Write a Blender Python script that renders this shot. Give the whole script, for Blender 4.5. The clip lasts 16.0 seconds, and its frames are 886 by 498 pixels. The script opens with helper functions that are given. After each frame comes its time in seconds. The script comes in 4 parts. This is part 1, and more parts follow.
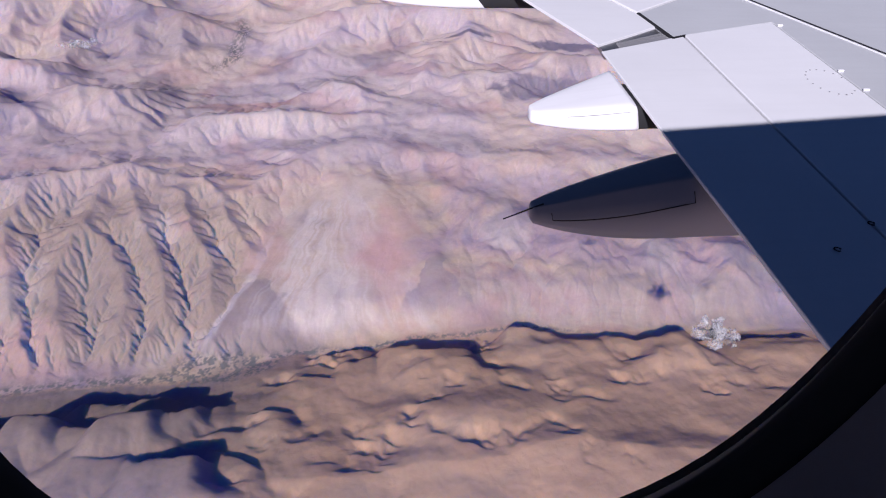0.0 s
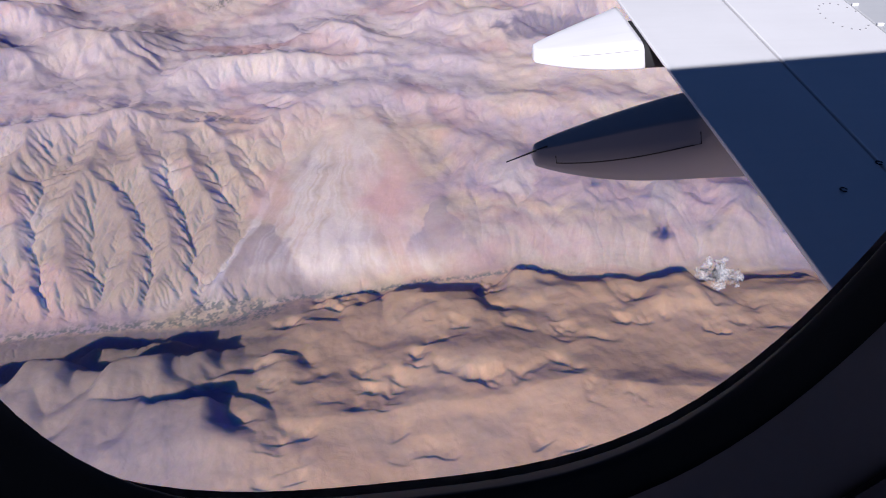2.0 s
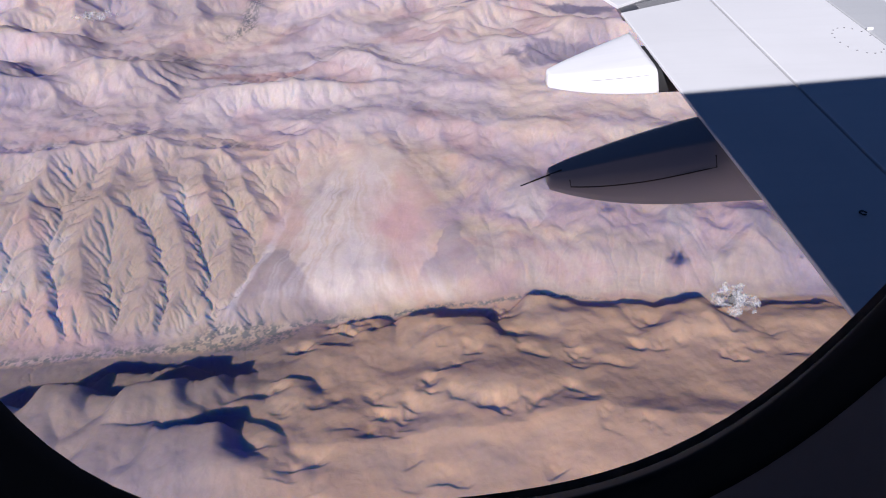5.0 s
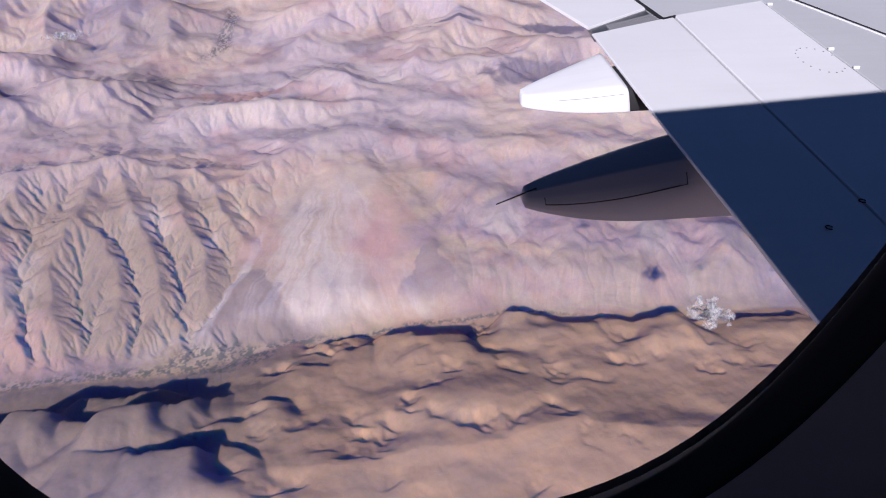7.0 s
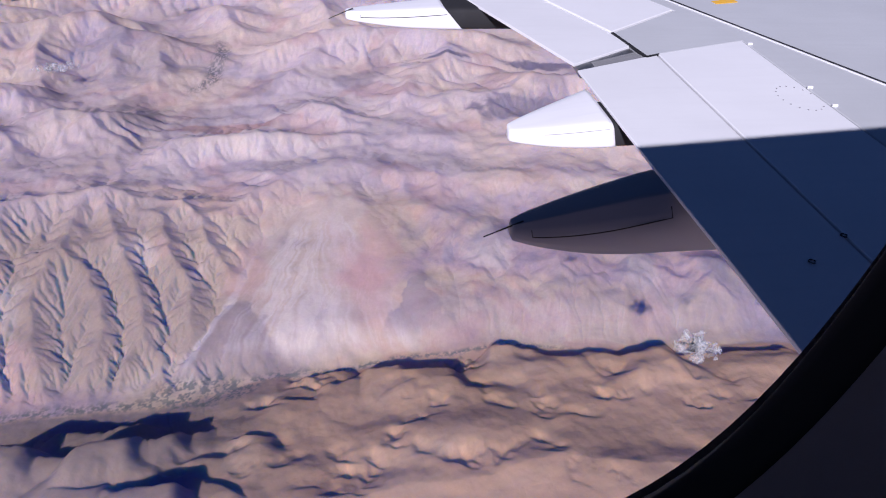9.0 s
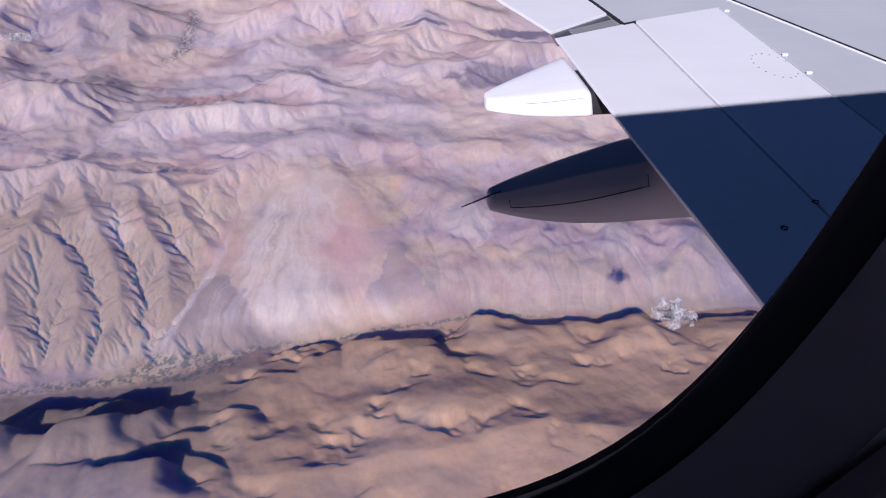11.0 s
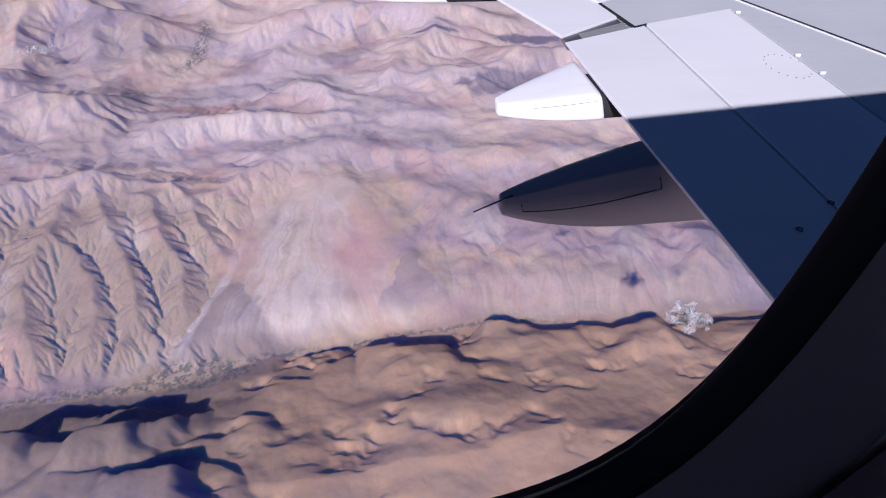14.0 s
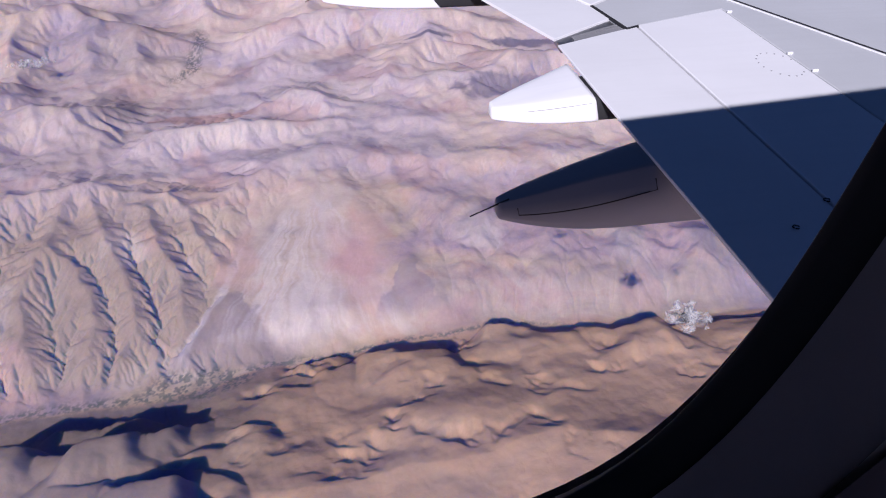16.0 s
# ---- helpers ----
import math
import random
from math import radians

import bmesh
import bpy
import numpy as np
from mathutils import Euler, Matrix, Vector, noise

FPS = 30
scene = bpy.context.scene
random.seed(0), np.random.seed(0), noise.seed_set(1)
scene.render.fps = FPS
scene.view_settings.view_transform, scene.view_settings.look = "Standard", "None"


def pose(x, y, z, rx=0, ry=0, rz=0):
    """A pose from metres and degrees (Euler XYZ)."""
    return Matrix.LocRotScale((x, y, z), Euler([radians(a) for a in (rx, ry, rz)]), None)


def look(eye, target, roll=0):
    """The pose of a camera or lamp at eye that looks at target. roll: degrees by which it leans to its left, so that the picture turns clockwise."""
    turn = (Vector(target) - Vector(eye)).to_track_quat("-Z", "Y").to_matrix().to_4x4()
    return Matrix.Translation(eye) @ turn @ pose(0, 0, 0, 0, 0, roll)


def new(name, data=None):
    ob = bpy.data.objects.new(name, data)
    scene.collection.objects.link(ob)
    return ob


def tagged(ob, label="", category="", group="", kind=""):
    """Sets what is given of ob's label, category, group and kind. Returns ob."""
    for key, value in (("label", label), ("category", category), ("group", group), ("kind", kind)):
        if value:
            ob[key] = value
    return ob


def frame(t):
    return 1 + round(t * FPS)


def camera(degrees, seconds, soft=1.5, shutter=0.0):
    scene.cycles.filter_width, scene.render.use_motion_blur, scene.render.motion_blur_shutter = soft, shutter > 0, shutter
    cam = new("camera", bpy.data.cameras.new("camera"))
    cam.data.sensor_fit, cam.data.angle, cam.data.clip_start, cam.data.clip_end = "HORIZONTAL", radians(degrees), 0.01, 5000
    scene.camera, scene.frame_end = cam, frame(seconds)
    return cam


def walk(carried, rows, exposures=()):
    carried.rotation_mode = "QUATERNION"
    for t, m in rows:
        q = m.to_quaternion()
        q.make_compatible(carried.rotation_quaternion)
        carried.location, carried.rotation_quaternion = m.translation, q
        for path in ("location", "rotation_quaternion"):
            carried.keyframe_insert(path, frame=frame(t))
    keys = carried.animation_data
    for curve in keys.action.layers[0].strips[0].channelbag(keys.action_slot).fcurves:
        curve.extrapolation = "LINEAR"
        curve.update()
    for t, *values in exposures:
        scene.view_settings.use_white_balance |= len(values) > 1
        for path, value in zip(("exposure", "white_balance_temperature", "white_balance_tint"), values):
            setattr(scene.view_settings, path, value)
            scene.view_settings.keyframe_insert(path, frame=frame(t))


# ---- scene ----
# The camera is held at a cabin window. x: towards the nose, y: outboard, z: up, metres; the eye is near the origin.
cam = camera(68.1, 16.0, soft=1.1)
PATH = [
    (0, -0.0072, 0.0023, 0.0011, 55.93, -1.78, -5.95),
    (0.5, -0.0063, 0.0024, 0.0017, 58.28, -0.27, -5.71),
    (1, -0.0053, 0.0025, 0.0023, 53.66, -0.66, -6.13),
    (1.5, -0.0044, 0.0026, 0.0028, 50.67, -1.14, -6.57),
    (2, -0.0042, 0.0035, 0.0035, 51.00, -1.13, -5.99),
    (2.5, -0.0051, 0.0040, 0.0021, 51.51, -1.21, -5.99),
    (3, -0.0060, 0.0046, 0.0008, 52.19, -0.83, -5.46),
    (3.5, -0.0069, 0.0051, -0.0006, 52.43, -0.52, -4.99),
    (5.8, -0.0056, 0.0060, -0.0077, 53.40, -0.37, -5.17),
    (6, -0.0054, 0.0051, -0.0057, 52.46, -1.19, -6.01),
    (6.5, -0.0049, 0.0030, -0.0005, 55.32, -0.91, -6.93),
    (7, -0.0044, 0.0009, 0.0046, 54.75, -1.00, -7.06),
    (7.5, -0.0030, -0.0017, 0.0065, 55.44, -2.13, -8.54),
    (8, -0.0017, -0.0044, 0.0083, 57.05, -1.72, -7.51),
    (8.2, -0.0020, -0.0036, 0.0070, 57.51, -1.86, -7.84),
    (10.3, -0.0056, 0.0049, -0.0066, 57.75, -1.91, -7.23),
    (10.5, -0.0059, 0.0057, -0.0079, 58.16, 5.53, -2.75),
    (11, 0.0039, -0.0016, -0.0005, 55.17, -2.26, -9.65),
    (11.2, 0.0123, 0.0028, -0.0054, 53.78, -5.31, -14.75),
    (11.5, 0.0105, -0.0003, -0.0026, 56.17, -1.76, -10.01),
    (12, 0.0075, -0.0056, 0.0021, 56.07, -0.85, -7.66),
    (12.5, 0.0045, -0.0108, 0.0067, 56.37, -0.89, -7.86),
    (13, 0.0029, -0.0093, 0.0021, 55.48, -0.87, -8.95),
    (13.5, 0.0013, -0.0078, -0.0025, 55.65, -1.19, -8.49),
    (14, 0.0048, -0.0049, -0.0017, 55.65, -1.17, -9.07),
    (14.5, 0.0083, -0.0019, -0.0010, 56.02, -0.71, -9.42),
    (15, 0.0087, -0.0014, -0.0011, 55.83, -0.72, -9.71),
    (15.5, 0.0092, -0.0009, -0.0013, 56.20, -0.22, -9.75),
    (16, 0.0097, -0.0004, -0.0014, 56.06, -0.26, -9.90),
]
walk(cam, [(t, pose(x, y, z, rx, ry, rz)) for t, x, y, z, rx, ry, rz in PATH], [(0, 0.51, 5400, 24), (1.2, 0.56, 5430, 24), (1.6, 0.66, 5440, 21), (2.5, 0.68, 5450, 15), (3.7, 0.7, 5450, 14), (6, 0.62, 5500, 20), (7, 0.58, 5450, 22), (8.2, 0.55, 5350, 24), (10.5, 0.51, 5200, 27), (11.4, 0.55, 5390, 24), (13, 0.53, 5300, 25), (16, 0.55, 5350, 24)])

# ---- light: a high sun behind the cabin, a dark high-altitude sky ----
SUN_EL, SUN_AZ = 32.1, 22.0          # degrees; azimuth from straight behind the eye (-y) towards the tail (-x)
se, sa = radians(SUN_EL), radians(SUN_AZ)
TO_SUN = Vector((-math.sin(sa) * math.cos(se), -math.cos(sa) * math.cos(se), math.sin(se)))
world = bpy.data.worlds.new("sky")
scene.world = world
world.use_nodes = True
wn = world.node_tree
sky = wn.nodes.new("ShaderNodeTexSky")
sky.sky_type = "NISHITA"
sky.sun_disc = False
sky.sun_elevation = se
sky.sun_rotation = math.atan2(TO_SUN.x, TO_SUN.y)
sky.altitude = 9000
sky.air_density = 1.0
sky.dust_density = 0.0
sky.ozone_density = 3.0
wn.links.new(sky.outputs[0], wn.nodes["Background"].inputs[0])
wn.nodes["Background"].inputs[1].default_value = 0.039
sun_data = bpy.data.lights.new("sun", "SUN")
sun_data.energy, sun_data.angle, sun_data.color = 4.2, radians(0.4), (1.0, 0.90, 0.77)
sun = new("sun", sun_data)
sun.matrix_world = look(TO_SUN * 50, (0, 0, 0))


# ---- materials ----
def shader(name, rough=0.6, metal=0.0, colour=(0.5, 0.5, 0.5)):
    m = bpy.data.materials.new(name)
    m.use_nodes = True
    b = m.node_tree.nodes["Principled BSDF"]
    b.inputs["Base Color"].default_value = (*colour, 1)
    b.inputs["Roughness"].default_value = rough
    b.inputs["Metallic"].default_value = metal
    return m, m.node_tree, b


def coords(nt, scale=1.0, kind="Object"):
    tc = nt.nodes.new("ShaderNodeTexCoord")
    mp = nt.nodes.new("ShaderNodeMapping")
    s = scale if isinstance(scale, tuple) else (scale,) * 3
    mp.inputs["Scale"].default_value = s
    nt.links.new(tc.outputs[kind], mp.inputs[0])
    return mp.outputs[0]


def noise_tex(nt, vec, scale, detail=6, rough=0.55, distort=0.0):
    n = nt.nodes.new("ShaderNodeTexNoise")
    n.inputs["Scale"].default_value, n.inputs["Detail"].default_value = scale, detail
    n.inputs["Roughness"].default_value, n.inputs["Distortion"].default_value = rough, distort
    nt.links.new(vec, n.inputs["Vector"])
    return n.outputs["Fac"]


def ramp(nt, fac, stops):
    r = nt.nodes.new("ShaderNodeValToRGB")
    e = r.color_ramp.elements
    while len(e) < len(stops):
        e.new(0.5)
    for el, (p, c) in zip(e, stops):
        el.position = p
        el.color = (*c, 1) if len(c) == 3 else c
    nt.links.new(fac, r.inputs[0])
    return r.outputs[0]


def mix(nt, fac, a, b, mode="MIX"):
    n = nt.nodes.new("ShaderNodeMix")
    n.data_type, n.blend_type = "RGBA", mode
    for sock, val in ((n.inputs[0], fac), (n.inputs[6], a), (n.inputs[7], b)):
        if isinstance(val, (int, float)):
            sock.default_value = val
        elif isinstance(val, tuple):
            sock.default_value = (*val, 1)
        else:
            nt.links.new(val, sock)
    return n.outputs[2]


def bump(nt, b, height, strength=0.3, dist=0.01):
    n = nt.nodes.new("ShaderNodeBump")
    n.inputs["Strength"].default_value, n.inputs["Distance"].default_value = strength, dist
    nt.links.new(height, n.inputs["Height"])
    nt.links.new(n.outputs[0], b.inputs["Normal"])


def g3(v):
    return (v, v, v)


def paint_material(name, colour, rough=0.35, dirt=0.12):
    m, nt, b = shader(name, rough, 0.0, colour)
    v = coords(nt)
    big = noise_tex(nt, v, 1.3, 4)
    streak = noise_tex(nt, coords(nt, (0.8, 9.0, 4.0)), 2.0, 5)
    fine = noise_tex(nt, v, 60, 3)
    lo = tuple(c * (1 - dirt) for c in colour)
    c1 = mix(nt, ramp(nt, big, [(0.35, g3(0)), (0.7, g3(1))]), colour, lo)
    c2 = mix(nt, ramp(nt, streak, [(0.45, g3(0)), (0.75, g3(0.6))]), c1, tuple(c * (1 - dirt * 1.2) for c in colour))
    nt.links.new(c2, b.inputs["Base Color"])
    nt.links.new(ramp(nt, fine, [(0.3, g3(rough * 0.85)), (0.7, g3(rough * 1.2))]), b.inputs["Roughness"])
    b.inputs["Specular IOR Level"].default_value = 0.3
    bump(nt, b, noise_tex(nt, v, 6, 2), 0.03, 0.004)
    return m


WHITE = paint_material("white_paint", (0.75, 0.75, 0.76), 0.42, 0.05)
FLAP = paint_material("flap_paint", (0.73, 0.73, 0.74), 0.40, 0.06)
GREY = paint_material("grey_paint", (0.52, 0.53, 0.54), 0.36, 0.08)
# darker copy of the fairing paint, with the fuselage shade in its colour
SHADED = paint_material("fairing_shaded", (0.27, 0.27, 0.30), 0.40, 0.08)
FAIRING = paint_material("fairing_paint", (0.78, 0.78, 0.80), 0.34, 0.08)
# unseen hull made dark so that it bounces little light onto the wing
HULL = paint_material("hull_shade_tone", (0.06, 0.07, 0.12), 0.35, 0.05)
DARK, _, _ = shader("gap_black", 0.8, 0.0, (0.012, 0.012, 0.014))
METAL, _, _ = shader("bare_metal", 0.45, 0.9, (0.30, 0.30, 0.31))
MARK, _, _ = shader("marking_grey", 0.6, 0.0, (0.22, 0.22, 0.23))
YELLOW, _, _ = shader("yellow_paint", 0.5, 0.0, (0.75, 0.42, 0.03))


def cabin_material(name, colour, rough):
    m, nt, b = shader(name, rough, 0.0, colour)
    v = coords(nt)
    f = noise_tex(nt, v, 90, 4)
    nt.links.new(mix(nt, ramp(nt, noise_tex(nt, v, 7, 4), [(0.3, g3(0)), (0.7, g3(1))]), colour, tuple(c * 0.75 for c in colour)), b.inputs["Base Color"])
    bump(nt, b, f, 0.15, 0.0006)
    return m


LINER = cabin_material("cabin_liner", (0.62, 0.57, 0.58), 0.6)
SEAL = cabin_material("window_seal", (0.03, 0.03, 0.035), 0.85)
SEAL.node_tree.nodes["Principled BSDF"].inputs["Specular IOR Level"].default_value = 0.15
# lightened so that the floor throws more light into the cabin
FLOOR = cabin_material("cabin_carpet", (0.34, 0.33, 0.36), 0.9)
REVEAL = cabin_material("window_reveal", (0.24, 0.215, 0.25), 0.8)
DADO = cabin_material("dado_fabric", (0.24, 0.18, 0.18), 0.9)

# rock: beds, grit and scree, with some shade and haze put into the colour, over broad zones that the terrain carries as
# attributes
def rock_material():
    m, nt, b = shader("rock", 0.95)
    b.inputs["Specular IOR Level"].default_value = 0.1

    def attr(n):
        a = nt.nodes.new("ShaderNodeAttribute")
        a.attribute_name = n
        return a.outputs["Fac"]
    v = coords(nt)
    n1 = noise_tex(nt, v, 0.006, 8, 0.6, 0.8)
    n2 = noise_tex(nt, v, 0.035, 8, 0.65, 0.5)
    n3 = noise_tex(nt, v, 0.175, 6, 0.7)
    n0 = noise_tex(nt, v, 0.0024, 5, 0.55, 0.8)
    brown = ramp(nt, n1, [(0.3, (0.34, 0.218, 0.155)), (0.5, (0.43, 0.275, 0.184)), (0.7, (0.35, 0.243, 0.187))])
    tan = ramp(nt, n1, [(0.28, (0.241, 0.194, 0.168)), (0.40, (0.361, 0.268, 0.194)), (0.50, (0.439, 0.327, 0.232)), (0.58, (0.404, 0.262, 0.194)), (0.72, (0.267, 0.202, 0.185))])
    mauve = ramp(nt, n1, [(0.28, (0.189, 0.155, 0.176)), (0.42, (0.301, 0.232, 0.23)), (0.52, (0.37, 0.262, 0.245)), (0.62, (0.275, 0.211, 0.23)), (0.75, (0.215, 0.176, 0.198))])
    pale = mix(nt, ramp(nt, n0, [(0.45, g3(0)), (0.55, g3(1))]), tan, mauve)
    base = mix(nt, attr("zone"), brown, pale)
    base = mix(nt, attr("dull"), base, (0.30, 0.222, 0.168))
    # distant haze painted as a paler rock colour
    hazed_rock = mix(nt, ramp(nt, n0, [(0.42, g3(0)), (0.56, g3(1))]), (0.64, 0.485, 0.385), (0.61, 0.48, 0.43))
    base = mix(nt, attr("pale"), base, hazed_rock)
    base = mix(nt, attr("scree"), base, (0.50, 0.405, 0.335))
    base = mix(nt, attr("rust"), base, (0.45, 0.28, 0.235))
    base = mix(nt, attr("bed_and_shade"), base, (0.185, 0.152, 0.182))
    base = mix(nt, attr("green"), base, (0.13, 0.127, 0.12))
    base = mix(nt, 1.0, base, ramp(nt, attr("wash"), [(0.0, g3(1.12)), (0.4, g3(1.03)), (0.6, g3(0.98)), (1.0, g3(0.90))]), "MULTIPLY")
    # this bluish multiplier also paints the tint of haze over the rock
    tone = ramp(nt, n2, [(0.25, (0.83, 0.88, 1.04)), (0.5, (0.90, 0.94, 1.12)), (0.75, (0.98, 1.02, 1.20))])
    base = mix(nt, 1.0, base, tone, "MULTIPLY")
    base = mix(nt, 0.22, base, ramp(nt, n3, [(0.3, g3(0.80)), (0.7, g3(1.16))]), "MULTIPLY")
    nt.links.new(base, b.inputs["Base Color"])
    # subsurface spread fills the ground shadows with blue, standing in for haze
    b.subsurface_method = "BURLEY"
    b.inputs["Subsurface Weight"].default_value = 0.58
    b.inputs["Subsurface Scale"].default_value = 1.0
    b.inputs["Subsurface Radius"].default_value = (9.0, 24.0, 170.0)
    bump(nt, b, noise_tex(nt, v, 0.05, 6, 0.58, 0.4), 0.4, 2.5)
    return m


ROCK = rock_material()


# ---- building helpers ----
def finish(name, bm, material, parent=None, label="", smooth=False):
    me = bpy.data.meshes.new(name)
    bm.to_mesh(me)
    bm.free()
    me.materials.append(material)
    if smooth:
        me.polygons.foreach_set("use_smooth", [True] * len(me.polygons))
    ob = new(name, me)
    if parent is not None:
        ob.parent = parent
    if label:
        tagged(ob, label)
    return ob


part = finish


def thing(name, label, category, kind="", group=""):
    return tagged(new(name), label, category, group, kind)


# ---- terrain: one sheet, one unit is 320 m; a canyon between a near plateau and a far mountain wall ----
U = 320.0
rng = np.random.RandomState(7)
PERM = np.concatenate([rng.permutation(256)] * 2).astype(np.int32)
GX, GY = np.cos(np.arange(256) * 2.399963).astype(np.float32), np.sin(np.arange(256) * 2.399963).astype(np.float32)
JX, JY = rng.rand(256).astype(np.float32), rng.rand(256).astype(np.float32)


def cell(ix, iy):
    return PERM[PERM[ix & 255] + (iy & 255)]


def perlin(x, y):
    fx, fy = np.floor(x), np.floor(y)
    ix, iy = fx.astype(np.int32), fy.astype(np.int32)
    fx, fy = x - fx, y - fy
    sx, sy = fx * fx * (3 - 2 * fx), fy * fy * (3 - 2 * fy)
    c = [cell(ix + a, iy + b) for a, b in ((0, 0), (1, 0), (0, 1), (1, 1))]
    n = [GX[k] * (fx - a) + GY[k] * (fy - b) for k, (a, b) in zip(c, ((0, 0), (1, 0), (0, 1), (1, 1)))]
    lo, hi = n[0] + sx * (n[1] - n[0]), n[2] + sx * (n[3] - n[2])
    return (lo + sy * (hi - lo)) * np.float32(1.5)


def fbm(x, y, octaves=5, gain=0.5):
    total, a = 0.0, 1.0
    for o in range(octaves):
        total = total + np.float32(a) * perlin(x + 17.3 * o, y - 9.1 * o)
        x, y, a = x * 2.03, y * 2.03, a * gain
    return total


def smooth(a, b, x):
    t = np.clip((x - a) / (b - a), 0, 1)
    return t * t * (3 - 2 * t)


def gullies(x, y, dx, dy):
    """Stripes that run down the slope: cosine kernels laid across the direction (dx, dy)."""
    fx, fy = np.floor(x), np.floor(y)
    ix, iy = fx.astype(np.int32), fy.astype(np.int32)
    fx, fy = x - fx, y - fy
    va, wt, sl = 0.0, np.float32(1e-6), 0.0
    for i in (-1, 0, 1):
        for j in (-1, 0, 1):
            k = cell(ix + i, iy + j)
            px, py = fx - i - JX[k], fy - j - JY[k]
            w = np.exp(np.float32(-2.0) * (px * px + py * py))
            ph = (px * dx + py * dy) * np.float32(6.2832)
            va, wt, sl = va + np.cos(ph) * w, wt + w, sl - np.sin(ph) * w
    return va / wt, sl / wt


VALLEY_X = [-6, -2.6, -1.64, -1.41, -0.94, -0.67, -0.41, -0.13, 0.16, 0.46, 0.75, 1.07, 1.38, 1.7, 2.35, 3.4, 6]
VALLEY_Y = [2.25, 2.28, 2.31, 2.34, 2.35, 2.4, 2.49, 2.48, 2.53, 2.56, 2.61, 2.53, 2.51, 2.51, 2.49, 2.42, 2.36]
# crests: x, y, z of both ends and the fall of the flanks
RIM_LEFT = [(-4.35, 3.95, -2, -2.16, 3.85, -1.98, 0.36), (-2.16, 3.85, -1.98, -1.52, 3.9, -1.97, 0.36), (-1.52, 3.9, -1.97, -1.06, 3.83, -1.99, 0.36),
    (-1.06, 3.83, -1.99, -0.8, 3.73, -2.03, 0.4)]
SPURS_LEFT = [(-1.54, 3.81, -1.98, -1.37, 3.47, -2.03, 0.386), (-1.37, 3.47, -2.03, -1.2, 3.14, -2.11, 0.42), (-1.2, 3.14, -2.11, -1.1, 2.82, -2.18, 0.386),
    (-1.1, 2.82, -2.18, -1.15, 2.56, -2.25, 0.386), (-1.2, 3.75, -1.99, -1.07, 3.39, -2.05, 0.42), (-1.07, 3.39, -2.05, -0.9, 3.04, -2.13, 0.42),
    (-0.9, 3.04, -2.13, -0.88, 2.8, -2.18, 0.42), (-0.99, 3.77, -2, -0.86, 3.42, -2.06, 0.42), (-0.86, 3.42, -2.06, -0.71, 3.15, -2.13, 0.42),
    (-1.68, 3.42, -2.04, -1.46, 3.2, -2.1, 0.386), (-1.46, 3.2, -2.1, -1.31, 2.84, -2.18, 0.386), (-1.31, 2.84, -2.18, -1.27, 2.51, -2.26, 0.35),
    (-1.66, 3.82, -1.98, -1.68, 3.42, -2.04, 0.35)]
SPURS_WEST = [(-1.68, 3.42, -2.04, -1.73, 3.1, -2.12, 0.319), (-1.73, 3.1, -2.12, -1.58, 2.71, -2.2, 0.351), (-1.58, 2.71, -2.2, -1.46, 2.46, -2.27, 0.319),
    (-2.08, 3.81, -1.98, -2.11, 3.37, -2.06, 0.319), (-2.11, 3.37, -2.06, -1.89, 2.88, -2.17, 0.351), (-1.89, 2.88, -2.17, -1.67, 2.47, -2.26, 0.351),
    (-2.64, 3.86, -2, -2.33, 3.35, -2.07, 0.351), (-2.33, 3.35, -2.07, -1.92, 2.6, -2.25, 0.351), (-3.29, 3.91, -2, -2.75, 3.29, -2.08, 0.351),
    (-2.75, 3.29, -2.08, -2.21, 2.52, -2.26, 0.351), (-3.92, 3.95, -2, -3.24, 3.2, -2.1, 0.351), (-3.24, 3.2, -2.1, -2.63, 2.53, -2.26, 0.351)]
WALL_RIGHT = [(0.03, 3.74, -2.02, -0.25, 3.37, -2.08, 0.208), (0.03, 3.74, -2.02, 0.21, 3.22, -2.09, 0.224), (-0.64, 2.96, -2.17, -0.67, 2.46, -2.27, 0.336),
    (-0.64, 2.96, -2.17, -0.87, 2.55, -2.26, 0.4), (-0.64, 2.95, -2.17, -0.41, 2.57, -2.27, 0.32), (0.33, 3, -2.12, 0.14, 2.65, -2.25, 0.4),
    (0.33, 3, -2.12, 0.53, 2.66, -2.25, 0.4), (0.33, 3, -2.12, 0.34, 2.64, -2.26, 0.4), (0.84, 3.36, -2.05, 0.63, 2.93, -2.15, 0.256),
    (1.18, 3.06, -2.08, 0.98, 2.75, -2.2, 0.336), (2.07, 2.95, -2.06, 1.9, 2.74, -2.18, 0.336), (1.63, 3.07, -2.07, 1.41, 2.79, -2.18, 0.336)]
BENCH = [(-0.8, 3.73, -2.03, -0.42, 4.19, -1.99, 0.216), (-0.42, 4.19, -1.99, 0.28, 4.22, -1.99, 0.202), (0.28, 4.22, -1.99, 1.45, 4, -2, 0.187),
    (0.03, 3.74, -2.02, -0.11, 4.22, -1.99, 0.158), (1.45, 4, -2, 3.34, 3.6, -2, 0.202), (0.46, 3.69, -2.02, 0.84, 3.36, -2.05, 0.216),
    (1.45, 4, -2, 1.18, 3.06, -2.08, 0.202), (3.34, 3.6, -2, 6.55, 3.6, -1.98, 0.216)]
